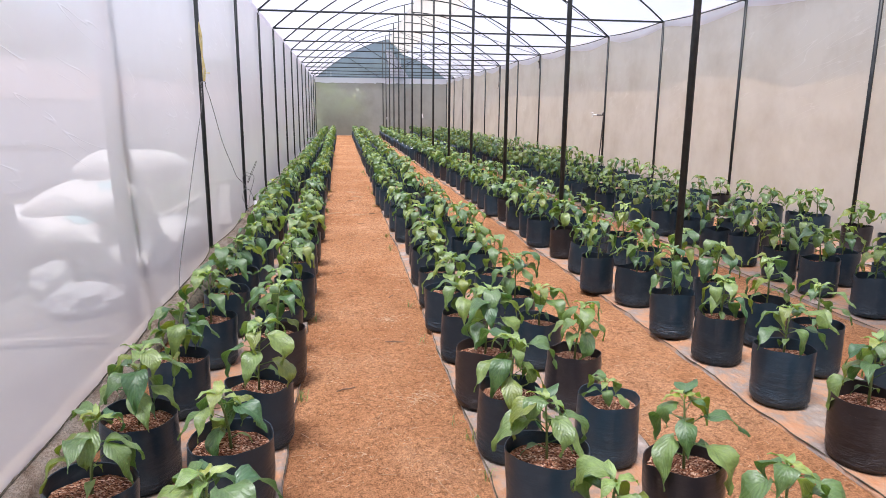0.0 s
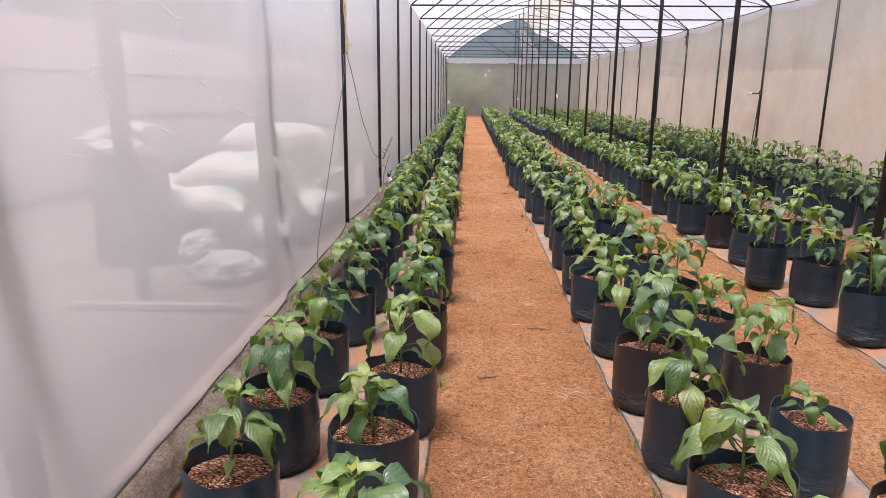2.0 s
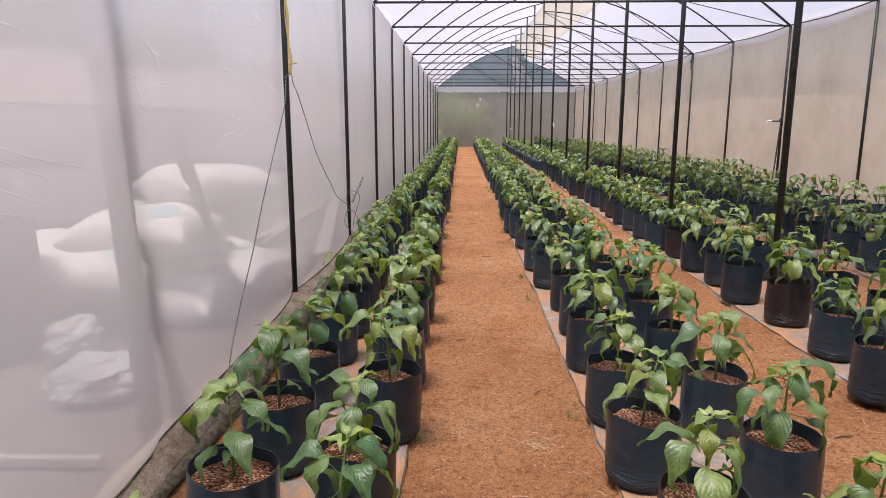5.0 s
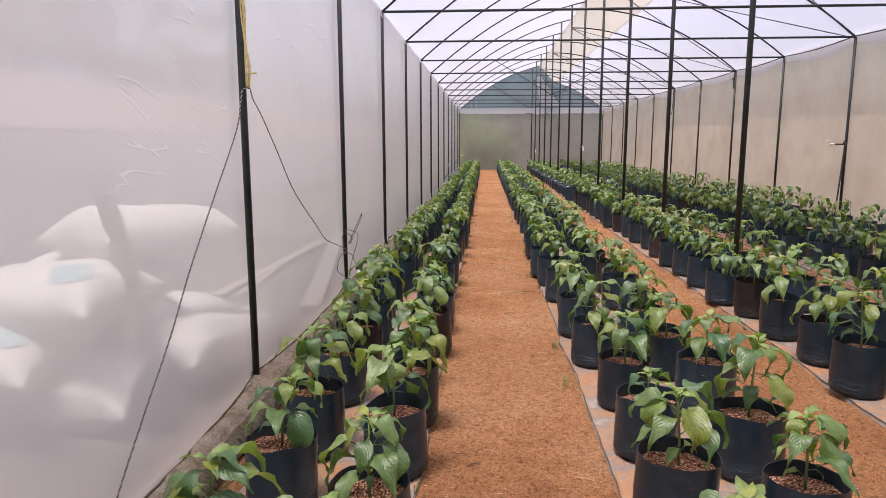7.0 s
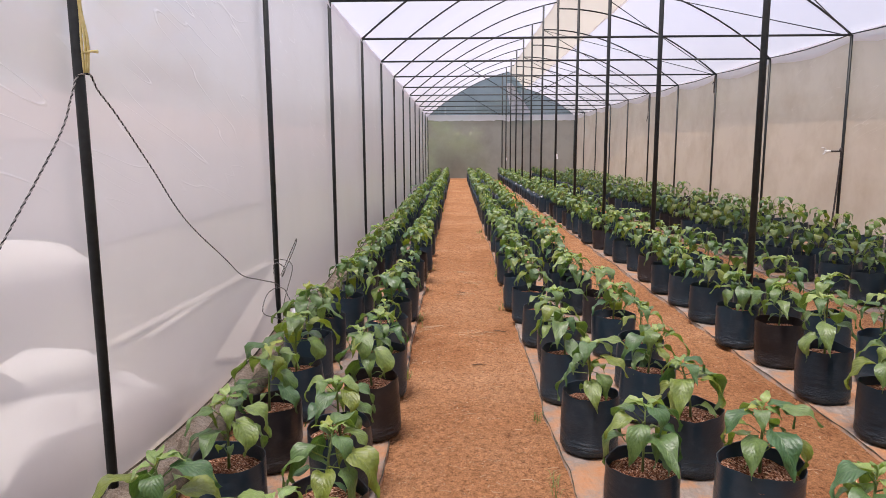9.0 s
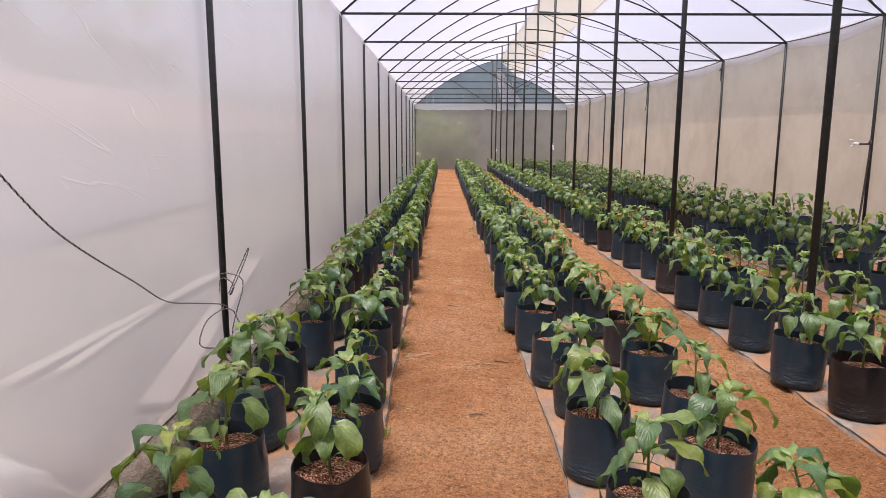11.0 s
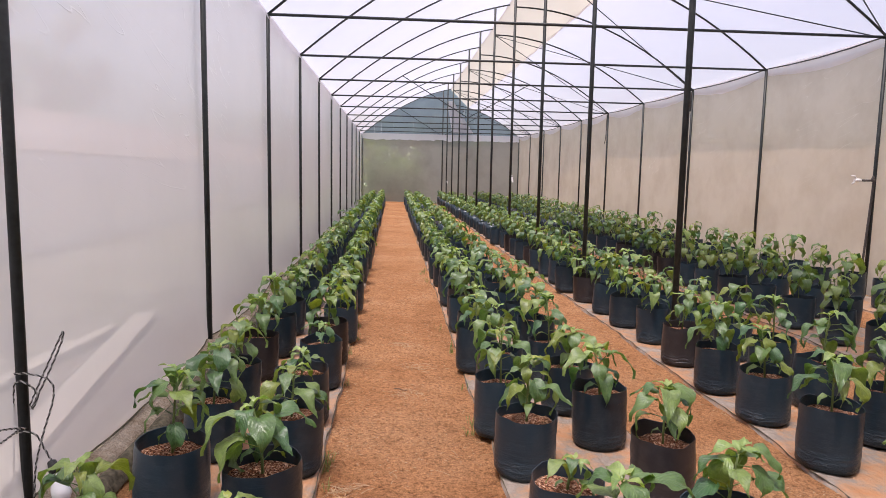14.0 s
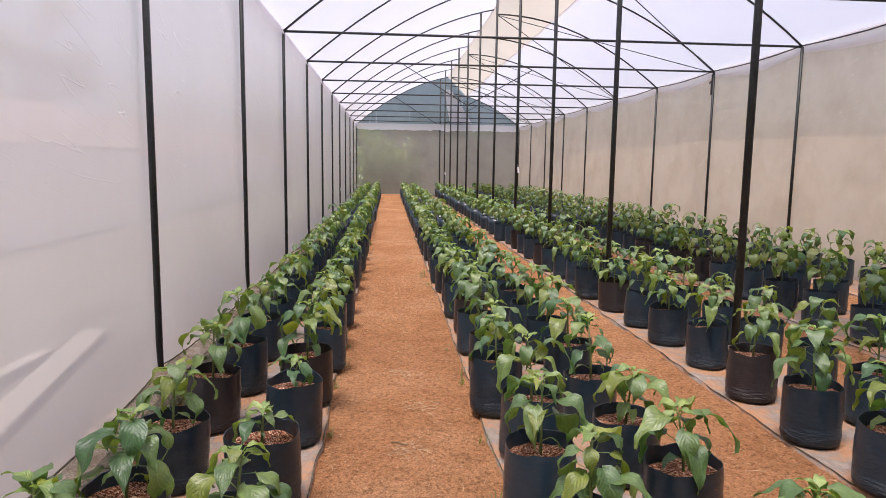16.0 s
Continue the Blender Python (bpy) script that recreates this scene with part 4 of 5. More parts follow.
beam((-2.17, 5.07, -0.03), (-2.24, 4.98, 2.3), 0.07, gate, "upright")
beam((-2.38, 5.50, -0.03), (-2.44, 5.52, 2.3), 0.045, gate, "upright")
beam((-2.46, 5.53, 1.10), (-1.37, 4.82, 1.155), 0.042, gate, "crossbar")
beam((-2.55, 4.86, 0.0), (-1.42, 4.88, 0.0), 0.035, gate, "sill", PALE_WOOD)


def crumple(seed, size, flat, m, label):
    bm = bmesh.new()
    bmesh.ops.create_icosphere(bm, subdivisions=5, radius=size)
    for v in bm.verts:
        p = v.co / size * 1.7 + Vector((seed, 0, 0))
        v.co *= 1 + 0.30 * nz(p.x, p.y, p.z) + 0.22 * abs(nz(p.x * 2.7, p.y * 2.7, p.z * 2.7)) + 0.10 * abs(nz(p.x * 6, p.y * 6, p.z * 6))
        v.co.z *= flat
    ob = tagged(new("plastic_bundle", mesh_from("plastic_bundle", bm, CLEAR, False)), label, "plastic bundle", "crumpled plastic outside")
    ob.matrix_world = m


crumple(0.0, 0.26, 0.65, pose(-2.72, 6.1, 0.86), "crumpled bundle of white plastic sheet on a drum")
crumple(7.0, 0.20, 0.5, pose(-1.80, 5.58, 0.06, 0, 0, 40), "crumpled white plastic sheet lying on the ground")
crumple(3.0, 0.14, 0.8, pose(-2.20, 6.05, 0.10), "crumpled white plastic sheet lying on the ground")


leaning = sack(41.0, pose(-1.585, 7.56, 0.155, 16, 9, 84) @ Matrix.Diagonal((1.38, 0.62, 1.05, 1)))
tagged(leaning, "long smooth white sack lying against the film foot")
bm = tube(bmesh.new(), [(-2.72, 6.1, -0.035), (-2.72, 6.1, 0.02), (-2.72, 6.1, 0.25), (-2.72, 6.1, 0.27), (-2.72, 6.1, 0.48), (-2.72, 6.1, 0.50), (-2.72, 6.1, 0.72)], [0.28, 0.285, 0.28, 0.29, 0.28, 0.29, 0.28], 20)
tagged(new("drum", mesh_from("drum", bm, TIMBER)), "dull grey ribbed drum under the plastic bundle", "drum")

# low shed beyond the yard
shed = thing("shed", "long low pale shed with a faded red sheet roof", "shed")
bm = box(bmesh.new(), -8.9, -6.0, -0.05, -5.32, 44.0, 1.49)
part("wall", bm, PALE_WALL, shed, smooth=False)


def shed_roof(side):
    def fn(u, v):
        x = -7.12 + side * 1.86 * u
        y = -6.3 + 50.6 * v
        return (x, y, 2.43 - 0.92 * u + 0.012 * math.cos(y * 2 * math.pi / 0.20))
    return fn


for sd in (1, -1):
    bm = grid_sheet(2, 1500, shed_roof(sd))
    part("roof", bm, ROOF_RED, shed, "faded red corrugated sheet roof")


# ---------------------------------------------------------------- trees and bushes outside
BARK = make_plain("tree_bark", (0.08, 0.06, 0.05), (0.17, 0.14, 0.11), 12, 0.95, 0.1, 0.8, 0.02)
TREE_LEAF = make_leaf("tree_leaf", (0.035, 0.085, 0.025), (0.10, 0.17, 0.05), 0.2)
BUSH_LEAF = make_leaf("bush_leaf", (0.24, 0.31, 0.17), (0.46, 0.52, 0.32), 0.2)
SCRUB = make_plain("dark_scrub", (0.035, 0.032, 0.026), (0.085, 0.075, 0.058), 6, 0.95, 0.1, 1.0, 0.08)
EARTH = make_plain("dimming_bank", (0.20, 0.14, 0.09), (0.36, 0.27, 0.18), 1.5, 0.95, 0.1, 0.9, 0.06)


def crown_mesh(r, clumps, leaves, size, mat, spread):
    """Many small leaves in clumps round the ends of the limbs."""
    co, fa, uv = [], [], []
    for c in clumps:
        for _ in range(leaves):
            d = Vector((r.gauss(0, 1), r.gauss(0, 1), r.gauss(0, 0.8)))
            p = Vector(c) + d * spread * r.uniform(0.3, 0.8)
            q = Euler((r.uniform(-0.9, 0.9), r.uniform(-0.9, 0.9), r.uniform(0, 6.3))).to_matrix()
            s = size * r.uniform(0.6, 1.3)
            b0 = len(co)
            for a in ((0, 0, 0), (0.5, 0.28, 0.06), (1.0, 0, -0.12), (0.5, -0.28, 0.06)):
                co.append(tuple(p + q @ (Vector(a) * s)))
            fa.append((b0, b0 + 1, b0 + 2, b0 + 3))
            uv.extend((0.5, 0, 1, 0.5, 0.5, 1, 0, 0.5))
    me = bpy.data.meshes.new("crown")
    me.from_pydata(co, [], fa)
    me.materials.append(mat)
    me.uv_layers.new(name="leaf").data.foreach_set("uv", uv)
    return me


def tree(seed, x, y, h, wide):
    r = random.Random(seed)
    t = thing("tree", "broad green tree behind the shed", "tree", "trees behind the shed")
    bm = tube(bmesh.new(), [(0, 0, -0.1), (0.05, 0.02, h * 0.2), (-0.03, 0.05, h * 0.42), (0.05, 0, h * 0.7)], [h * 0.035, h * 0.028, h * 0.02, h * 0.008], 9)
    ends = []
    for i in range(9):
        a = i * 2.4 + r.uniform(-0.3, 0.3)
        z0 = h * r.uniform(0.28, 0.55)
        e = (wide * r.uniform(0.45, 0.9) * math.cos(a), wide * r.uniform(0.45, 0.9) * math.sin(a), z0 + h * r.uniform(0.15, 0.38))
        tube(bm, [(0, 0, z0), (e[0] * 0.5, e[1] * 0.5, z0 + (e[2] - z0) * 0.65), e], [h * 0.012, h * 0.008, h * 0.003], 5)
        ends += [e, (e[0] * 0.6, e[1] * 0.6, z0 + (e[2] - z0) * 0.8 + 0.3), (e[0] * 0.8 + r.uniform(-0.5, 0.5), e[1] * 0.8 + r.uniform(-0.5, 0.5), e[2] + r.uniform(0.1, 0.6))]
    part("trunk", bm, BARK, t)
    part("crown", crown_mesh(r, ends, 150, 0.24, TREE_LEAF, 0.75), TREE_LEAF, t)
    t.matrix_world = pose(x, y, -0.03)


for i, (x, y, h, w) in enumerate(((-13, 14, 6.5, 2.6), (-14, 19, 7.5, 3.2), (-15, 25, 8.0, 3.2), (-16, 33, 8.0, 3.4), (-14, 8, 6.0, 2.4), (-17, 42, 9.0, 3.6))):
    tree(50 + i, x, y, h, w)


def bush(seed, x, y, h, w, label, mat=BUSH_LEAF, n=22, size=0.21):
    r = random.Random(seed)
    t = thing("bush", label, "bush", "bushes outside the end wall")
    bm = bmesh.new()
    ends = []
    for i in range(8):
        a = i * 2.4
        e = (w * r.uniform(0.3, 0.9) * math.cos(a), w * r.uniform(0.3, 0.9) * math.sin(a), h * r.uniform(0.5, 0.98))
        tube(bm, [(0, 0, -0.05), (e[0] * 0.35, e[1] * 0.35, e[2] * 0.5), e], [0.03, 0.02, 0.006], 5)
        ends += [e, (e[0] * 0.6, e[1] * 0.6, e[2] * 0.65), (e[0] * 0.8, e[1] * 0.8, e[2] * 0.4), (e[0], e[1], e[2] * 0.2)]
    part("stems", bm, BARK, t)
    part("crown", crown_mesh(r, ends, n, size, mat, 0.26), mat, t)
    t.matrix_world = pose(x, y, -0.03)


bush(70, -0.85, 36.92, 2.75, 0.5, "tall light green shrub against the end net")
bush(71, 0.0, 36.95, 2.6, 0.6, "tall light green shrub against the end net")
bush(72, 0.85, 37.05, 2.2, 0.6, "tall light green shrub against the end net")
bush(73, -0.3, 36.90, 1.3, 0.5, "low light green shrub against the end net")


# scrub bank behind the far end; earth bank added to dim the east wall
def bank_n(u, v):
    x = -14 + 36 * u
    h = (2.9 + 0.5 * nz(x * 0.4, 1.0)) * min(1.0, v * 1.6)
    return (x, 39.2 + 5 * v + 0.4 * nz(x * 0.7, v * 3), -0.05 + h)


def bank_e(u, v):
    y = -10 + 54 * u
    h = (2.1 + 0.5 * nz(y * 0.3, 4.0)) * min(1.0, v * 1.5)
    return (7.0 + 4 * v + 0.4 * nz(y * 0.6, v * 3, 2), y, -0.05 + h)


tagged(new("ground_bank", mesh_from("ground_bank", grid_sheet(60, 10, bank_n), SCRUB)), "dark scrubby bank behind the end wall", "bank", kind="structure")
tagged(new("ground_bank_east", mesh_from("ground_bank_east", grid_sheet(80, 10, bank_e), EARTH)), "added brown bank that cuts the light on the east wall", "bank", kind="structure")
for i in range(9):
    tree(90 + i, -6 + 4.2 * i, 47 + 1.5 * math.sin(i * 2.0), 4.3 + 0.5 * math.sin(i * 1.3), 2.3)


# ---------------------------------------------------------------- twisted flex, bulb, ribbon and tap
FLEX_BLACK = make_plain("black_flex", (0.012, 0.012, 0.012), (0.03, 0.03, 0.03), 60, 0.5)
FLEX_WHITE = make_plain("white_flex", (0.30, 0.29, 0.27), (0.46, 0.44, 0.42), 60, 0.5)
YELLOW = make_plain("yellow_raffia", (0.62, 0.50, 0.16), (0.80, 0.70, 0.34), 40, 0.55)
OPAL = make_plain("opal_bulb", (0.82, 0.82, 0.84), (0.88, 0.88, 0.90), 10, 0.3, 0.5, 0.02)
PVC = make_plain("dark_hose", (0.03, 0.025, 0.025), (0.07, 0.06, 0.055), 20, 0.5)
WHITE_PVC = make_plain("white_plastic", (0.72, 0.71, 0.69), (0.82, 0.81, 0.80), 20, 0.4)


def smooth_line(pts, steps=8):
    pts = [Vector(p) for p in pts]
    out = []
    for i in range(len(pts) - 1):
        p0, p1, p2, p3 = pts[max(i - 1, 0)], pts[i], pts[i + 1], pts[min(i + 2, len(pts) - 1)]
        for k in range(steps):
            t = k / steps
            out.append(0.5 * (2 * p1 + (p2 - p0) * t + (2 * p0 - 5 * p1 + 4 * p2 - p3) * t * t + (3 * p1 - p0 - 3 * p2 + p3) * t ** 3))
    return out + [pts[-1]]


def flex(label, lines, name="twisted_flex"):
    """Two-strand twisted cable along one or more lines."""
    t = thing(name, label, "cable")
    for side, mat, nm in ((0, FLEX_BLACK, "black_strand"), (math.pi, FLEX_WHITE, "white_strand")):
        bm = bmesh.new()
        for line in lines:
            raw = smooth_line(line, 10)
            fine = [raw[0]]
            for a, b_ in zip(raw, raw[1:]):
                n = max(1, int((b_ - a).length / 0.006))
                fine += [a + (b_ - a) * (q + 1) / n for q in range(n)]
            run, pts = 0.0, []
            for q, p in enumerate(fine):
                d = (fine[min(q + 1, len(fine) - 1)] - fine[max(q - 1, 0)]).normalized()
                run += (p - fine[q - 1]).length if q else 0
                a = d.cross(Vector((0.3, 1, 0.2))).normalized()
                c = d.cross(a)
                w = 2 * math.pi * run / 0.034 + side
                pts.append(p + 0.0021 * (math.cos(w) * a + math.sin(w) * c))
            tube(bm, pts, 0.0022, 5)
        part(nm, bm, mat, t)
    return t


PX, P1Y, P2Y = XL + 0.026, 7.2, 9.6
flex("black and white twisted flex looped over the post and sagging", [
    [(XL, P1Y - 0.026, 1.60), (PX + 0.01, P1Y, 1.612), (-1.205, 7.26, 1.56), (-1.20, 7.37, 1.479), (-1.20, 7.62, 1.283), (-1.20, 7.94, 1.026), (-1.20, 8.44, 0.757), (-1.20, 8.72, 0.611), (-1.20, 9.05, 0.52), (-1.205, 9.40, 0.43), (-1.21, 9.56, 0.375)],
    [(PX + 0.01, P1Y, 1.612), (XL + 0.01, P1Y - 0.03, 1.60), (-1.215, 7.10, 1.52), (-1.20, 6.98, 1.383), (-1.20, 6.62, 1.04), (-1.20, 6.38, 0.804), (-1.20, 6.18, 0.585), (-1.20, 5.95, 0.37), (-1.19, 5.75, 0.20), (-1.16, 5.58, 0.10)],
])
flex("tangled black and white flex tied round the post", [
    [(-1.20, 9.57, 0.45), (-1.15, 9.57, 0.56), (-1.085, 9.57, 0.70), (-1.075, 9.57, 0.715), (-1.082, 9.57, 0.68), (-1.131, 9.57, 0.567), (-1.195, 9.57, 0.44)],
    [(-1.255, 9.59, 0.56), (-1.199, 9.565, 0.57), (-1.125, 9.565, 0.545), (-1.115, 9.565, 0.482), (-1.153, 9.56, 0.353), (-1.185, 9.565, 0.236), (-1.195, 9.56, 0.09)],
    [(-1.19, 9.57, 0.44), (-1.165, 9.56, 0.49), (-1.19, 9.56, 0.53), (-1.235, 9.57, 0.54), (-1.255, 9.58, 0.50), (-1.262, 9.58, 0.36), (-1.262, 9.57, 0.17), (-1.235, 9.56, 0.10), (-1.16, 9.54, 0.075), (-1.06, 9.52, 0.07)],
    [(-1.235, 9.57, 0.37), (-1.20, 9.43, 0.39), (-1.19, 9.18, 0.395), (-1.19, 9.064, 0.33), (-1.19, 9.105, 0.274), (-1.19, 9.36, 0.186), (-1.15, 9.54, 0.11), (-1.095, 9.55, 0.095)],
    [(-1.265, 9.58, 0.35), (-1.205, 9.565, 0.36), (-1.172, 9.56, 0.345), (-1.151, 9.56, 0.30), (-1.130, 9.56, 0.258)],
], "tangled_flex")

bulb = thing("light_bulb", "white opal bulb in a black socket hanging from the flex", "light bulb")


def turned(profile, sides=16):
    """A turned solid along +x from (along, radius) pairs."""
    return tube(bmesh.new(), [(a, 0, 0) for a, _ in profile], [max(r_, 0.0006) for _, r_ in profile], sides)


part("socket", turned([(0, 0.006), (0.004, 0.014), (0.03, 0.018), (0.045, 0.019), (0.048, 0.016)]), FLEX_BLACK, bulb, "black bulb socket")
part("glass", turned([(0.048, 0.014), (0.055, 0.016), (0.075, 0.021), (0.095, 0.029), (0.115, 0.0325), (0.132, 0.030), (0.146, 0.021), (0.153, 0.008), (0.154, 0.001)]), OPAL, bulb, "white opal glass")
bulb.matrix_world = Matrix.Translation((-1.130, 9.56, 0.258)) @ Vector((0.40, -0.25, -1.0)).to_track_quat("X", "Z").to_matrix().to_4x4()

rib = thing("yellow_tie", "yellow raffia tie knotted on the post above the flex", "tie")
for q, dx in enumerate((0.0, 0.012, 0.022)):
    pts = smooth_line([(PX + dx * 0.6, P1Y - 0.012, 1.615), (PX + dx, P1Y - 0.015, 1.72), (PX + 0.2 * dx, P1Y - 0.012, 1.84), (PX - 0.012 + dx, P1Y - 0.012, 1.99), (PX - 0.01, P1Y - 0.01, 2.12)], 5)
    part("strand", tube(bmesh.new(), pts, 0.0045, 5), YELLOW, rib)
part("knot_end", tube(bmesh.new(), [(PX, P1Y - 0.015, 1.682), (PX + 0.04, P1Y - 0.03, 1.684), (PX + 0.062, P1Y - 0.03, 1.683)], [0.003, 0.004, 0.007], 6), YELLOW, rib)

tap = thing("water_tap", "dark hose riser with a white plastic tap tied to the post", "tap")
part("riser", tube(bmesh.new(), smooth_line([(XR - 0.12, 14.34, -0.01), (XR - 0.07, 14.36, 0.6), (XR - 0.03, 14.37, 1.29), (XR - 0.06, 14.36, 1.305)], 5), 0.013, 8), PVC, tap)
part("arm", tube(bmesh.new(), [(XR - 0.02, 14.36, 1.30), (XR - 0.20, 14.36, 1.30)], 0.012, 8), PVC, tap)
part("valve", tube(bmesh.new(), [(XR - 0.19, 14.36, 1.30), (XR - 0.25, 14.36, 1.302), (XR - 0.27, 14.36, 1.30)], [0.018, 0.020, 0.014], 8), WHITE_PVC, tap, "white plastic valve")
part("lever", tube(bmesh.new(), [(XR - 0.24, 14.36, 1.31), (XR - 0.27, 14.35, 1.345), (XR - 0.32, 14.35, 1.352)], [0.008, 0.009, 0.006], 6), WHITE_PVC, tap, "white tap lever")
part("spout", tube(bmesh.new(), [(XR - 0.25, 14.36, 1.29), (XR - 0.29, 14.36, 1.26)], 0.010, 6), WHITE_PVC, tap, "white tap spout")
for k in (8, 6):
    tail = tube(bmesh.new(), smooth_line([(XR - 0.03, frame_y(k), 2.85), (XR - 0.035, frame_y(k), 2.5), (XR - 0.045, frame_y(k) - 0.01, 2.25 if k == 8 else 2.72), (XR - 0.07, frame_y(k), 2.12 if k == 8 else 2.68)], 4), 0.010, 5)
    tagged(new("cord_tail", mesh_from("cord_tail", tail, PVC)), "dark cord end hanging from the post top", "cord", "cord ends")

# ---------------------------------------------------------------- litter on the path
STRAW = make_plain("dry_straw", (0.36, 0.21, 0.115), (0.60, 0.42, 0.26), 30, 0.9)
TWIG = make_plain("dry_twig", (0.10, 0.06, 0.04), (0.24, 0.15, 0.09), 30, 0.9)
CLOD = make_plain("soil_clod", (0.22, 0.10, 0.05), (0.42, 0.21, 0.10), 25, 0.95, 0.1, 0.6, 0.005)
GRASS = make_leaf("thin_grass", (0.12, 0.17, 0.05), (0.26, 0.30, 0.11), 0.1)
r = random.Random(99)


def scatter(name, n, make, mat, label, category, spans):
    bm = bmesh.new()
    for _ in range(n):
        x0, x1 = r.choice(spans)
        y = 2.0 + 14.0 * r.random() ** 1.2
        x = r.uniform(x0, x1)
        if name == "straw_litter" and nz(x * 3.1, y * 2.3, 5) + 0.6 * nz(x * 9, y * 7, 2) < r.uniform(-0.35, 0.25):
            continue
        make(bm, x, y, floor_z(x, y))
    return tagged(new(name, mesh_from(name, bm, mat, False)), label, category, kind="stuff")


def straw_bit(bm, x, y, z):
    a, l, w = r.uniform(0, 6.28), r.uniform(0.003, 0.012) * (2.2 if r.random() < 0.07 else 1), r.uniform(0.0013, 0.0036)
    ca, sa = math.cos(a), math.sin(a)
    t = r.uniform(-0.15, 0.25) * l
    p = [(x - ca * l, y - sa * l, z + 0.004), (x + sa * w, y - ca * w, z + 0.005 + abs(t) * 0.5), (x + ca * l, y + sa * l, z + 0.004 + max(t, 0)), (x - sa * w, y + ca * w, z + 0.006 + abs(t) * 0.5)]
    v = [bm.verts.new(q) for q in p]
    bm.faces.new(v)


def clod_bit(bm, x, y, z):
    s_ = r.uniform(0.003, 0.008) * (1.7 if r.random() < 0.06 else 1)
    top = bm.verts.new((x + r.uniform(-1, 1) * s_ * 0.3, y, z + s_ * 1.1))
    ring = [bm.verts.new((x + s_ * r.uniform(0.7, 1.2) * math.cos(k * 1.257), y + s_ * r.uniform(0.7, 1.2) * math.sin(k * 1.257), z - 0.002)) for k in range(5)]
    for k in range(5):
        bm.faces.new((ring[k], ring[(k + 1) % 5], top))


def grass_bit(bm, x, y, z):
    for _ in range(r.randint(5, 11)):
        a, l = r.uniform(0, 6.28), r.uniform(0.03, 0.085)
        dx, dy = math.cos(a), math.sin(a)
        lean_ = r.uniform(0.3, 0.9)
        b0 = (x + r.uniform(-0.02, 0.02), y + r.uniform(-0.02, 0.02), z)
        m_ = (b0[0] + dx * l * lean_ * 0.4, b0[1] + dy * l * lean_ * 0.4, z + l * 0.7)
        e_ = (b0[0] + dx * l * lean_, b0[1] + dy * l * lean_, z + l * (0.95 - 0.4 * lean_))
        w = 0.0016
        v = [bm.verts.new(q) for q in ((b0[0] - dy * w, b0[1] + dx * w, b0[2]), (b0[0] + dy * w, b0[1] - dx * w, b0[2]), (m_[0] + dy * w, m_[1] - dx * w, m_[2]), (m_[0] - dy * w, m_[1] + dx * w, m_[2]), e_)]
        bm.faces.new(v[:4])
        bm.faces.new((v[3], v[2], v[4]))


PATHS = [(-0.22, 0.52), (-0.22, 0.52), (1.26, 1.92)]
scatter("straw_litter", 9000, straw_bit, STRAW, "fine dry straw and husk flecks on the soil", "litter", PATHS)
scatter("soil_clods", 12000, clod_bit, CLOD, "small crumbs and clods of orange soil", "soil crumbs", PATHS)
scatter("weed_tufts", 120, grass_bit, GRASS, "thin pale grass tufts along the sheet edges", "weeds", [(0.43, 0.53), (-0.25, -0.20), (1.25, 1.30), (-0.98, -0.90), (-0.99, -0.92)])
def long_straw(bm, x, y, z):
    a, l = r.uniform(0, 6.28), r.uniform(0.012, 0.04)
    dx, dy = math.cos(a) * l, math.sin(a) * l
    bend = r.uniform(-0.3, 0.3)
    tube(bm, [(x - dx, y - dy, z + 0.003), (x + bend * dy * 0.4, y - bend * dx * 0.4, z + 0.007), (x + dx, y + dy, z + 0.004)], r.uniform(0.0009, 0.0018), 3)


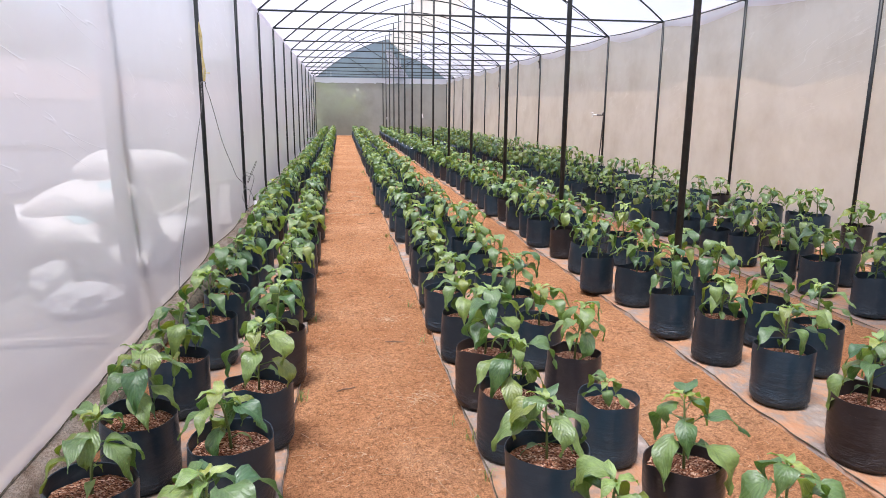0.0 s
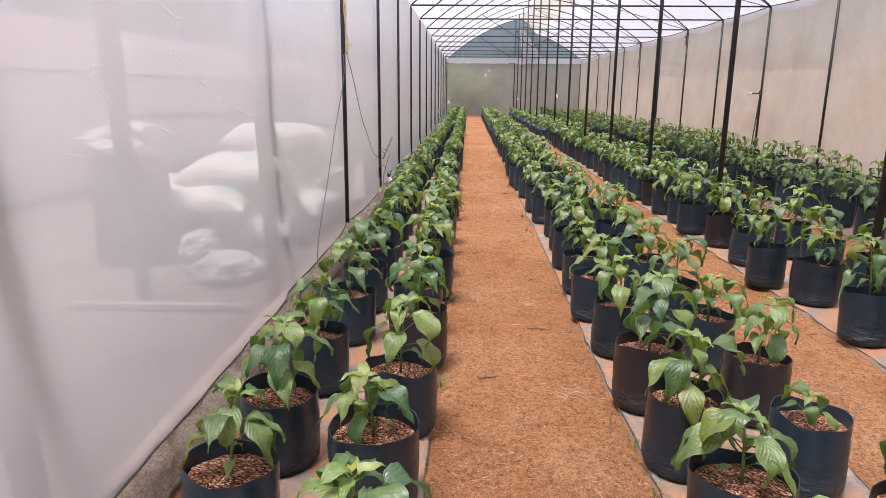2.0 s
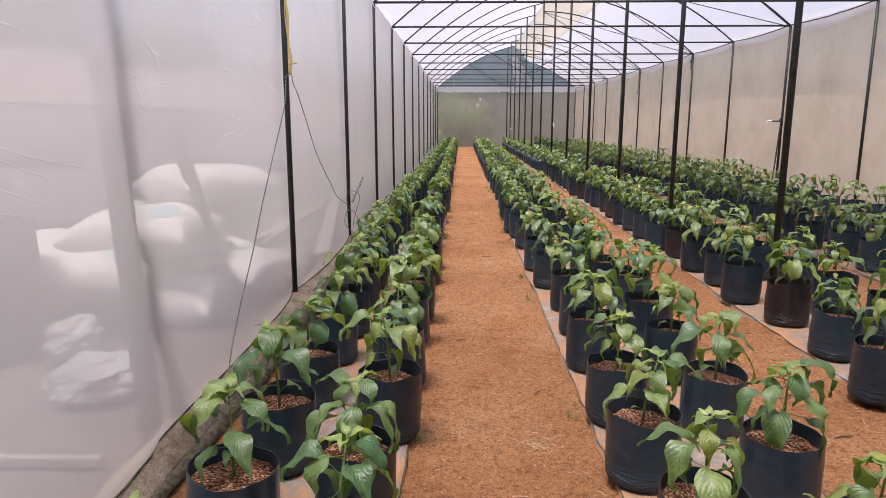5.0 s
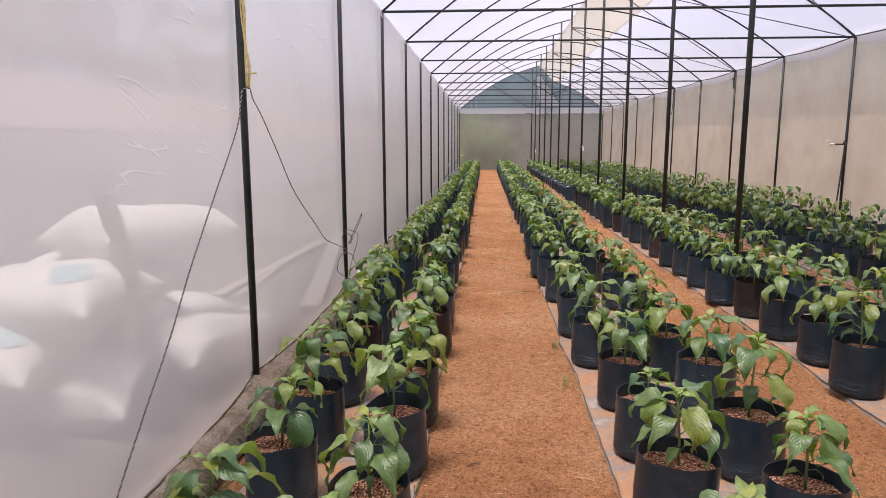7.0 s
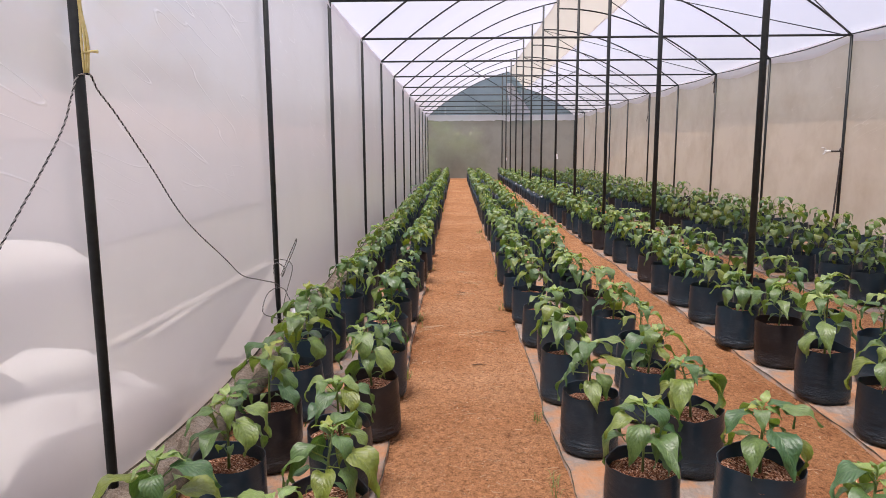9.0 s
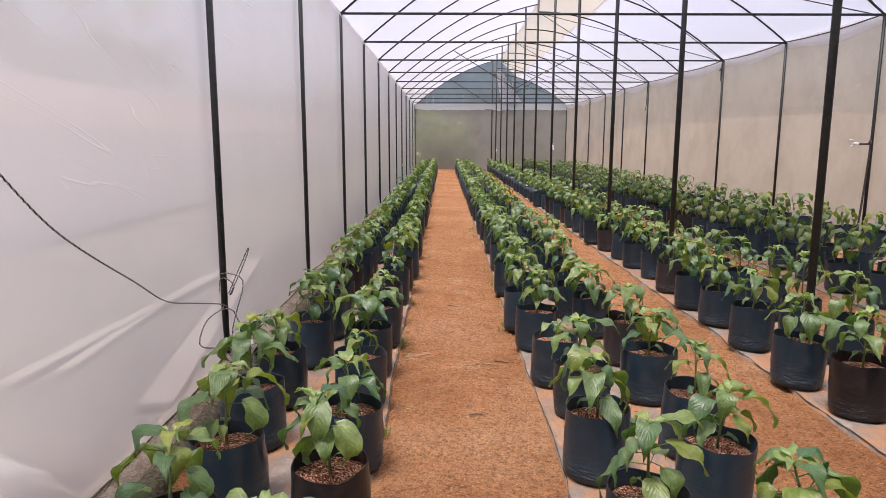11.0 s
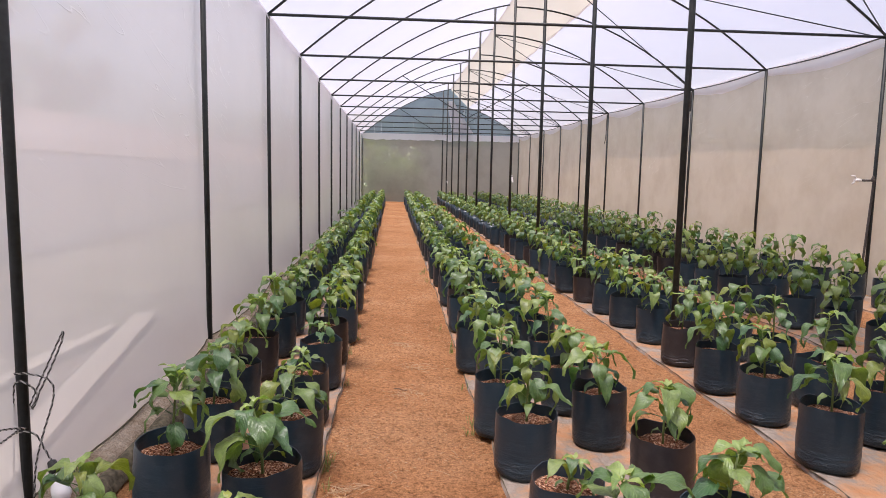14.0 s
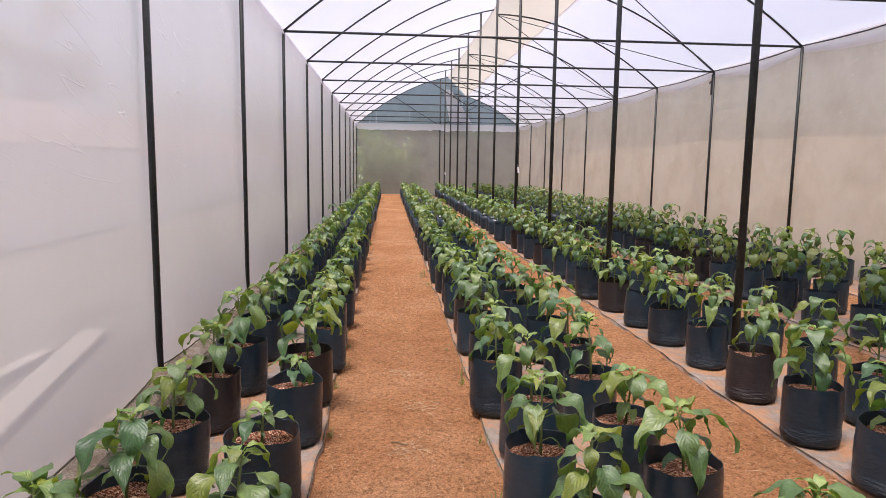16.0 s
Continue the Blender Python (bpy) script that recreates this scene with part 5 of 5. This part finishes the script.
scatter("straw_stalks", 420, long_straw, STRAW, "scattered longer straw stalks on the trodden soil", "straw", PATHS)
CLUMPS = [(0.343, 3.79), (0.29, 5.1), (-0.14, 9.83), (0.21, 9.63), (0.155, 11.04), (0.26, 11.57), (0.16, 12.13)]
bm = bmesh.new()
for cx, cy in CLUMPS:
    for _ in range(45):
        x, y = cx + r.gauss(0, 0.055), cy + r.gauss(0, 0.045)
        long_straw(bm, x, y, floor_z(x, y))
tagged(new("straw_tufts", mesh_from("straw_tufts", bm, STRAW, False)), "loose little drifts of pale straw on the path", "straw", kind="stuff")
TWIGS = [(0.0, 3.94, 20, 0.05), (0.30, 4.62, -10, 0.06), (0.22, 8.9, 5, 0.05), (0.35, 5.6, 60, 0.04), (0.40, 9.7, -20, 0.05), (-0.02, 6.4, 35, 0.04), (1.6, 5.2, 15, 0.05), (0.12, 11.1, -30, 0.045)]
for x, y, az, l in TWIGS:
    bm = tube(bmesh.new(), [(-l, 0, 0.004), (-l * 0.2, 0.004, 0.007), (l * 0.4, -0.003, 0.006), (l, 0.006, 0.005)], [0.003, 0.004, 0.0035, 0.002], 5)
    ob = tagged(new("twig", mesh_from("twig", bm, TWIG)), "short dry brown twig lying on the path", "twig", "twigs on the path")
    ob.matrix_world = pose(x, y, floor_z(x, y) + 0.002, 0, 0, az)

# white plastic tags tied to posts, sill at the path's end
for x, k, z in ((XC + 0.024, 6, 1.25), (XC + 0.024, 12, 1.0), (XL + 0.022, 9, 0.62)):
    tag = thing("white_tag", "scrap of white plastic tied round the post", "plastic tag", "tags on posts")
    part("loop", tube(bmesh.new(), [(0.026 * math.cos(a * 0.6) - 0.024, 0.026 * math.sin(a * 0.6), 0.004 * a - 0.02) for a in range(12)], 0.007, 5), WHITE_PVC, tag)
    part("end", grid_sheet(4, 5, lambda u, v: (0.010 + 0.02 * v + 0.01 * math.sin(5 * u), (u - 0.5) * 0.05, -0.10 * v)), WHITE_PVC, tag)
    tag.matrix_world = pose(x, frame_y(k) - 0.004, z, 0, 0, -60)
bm = grid_sheet(40, 8, lambda u, v: (-0.25 + 0.85 * u, 35.80 + 0.22 * v + 0.01 * nz(u * 9, v), -0.01 + 0.05 * min(1.0, v * 2.5) + 0.012 * nz(u * 8, v * 3)))
tagged(new("trim_sill", mesh_from("trim_sill", bm, CLOD)), "low bank of reddish earth at the foot of the end net", "earth sill", kind="structure")
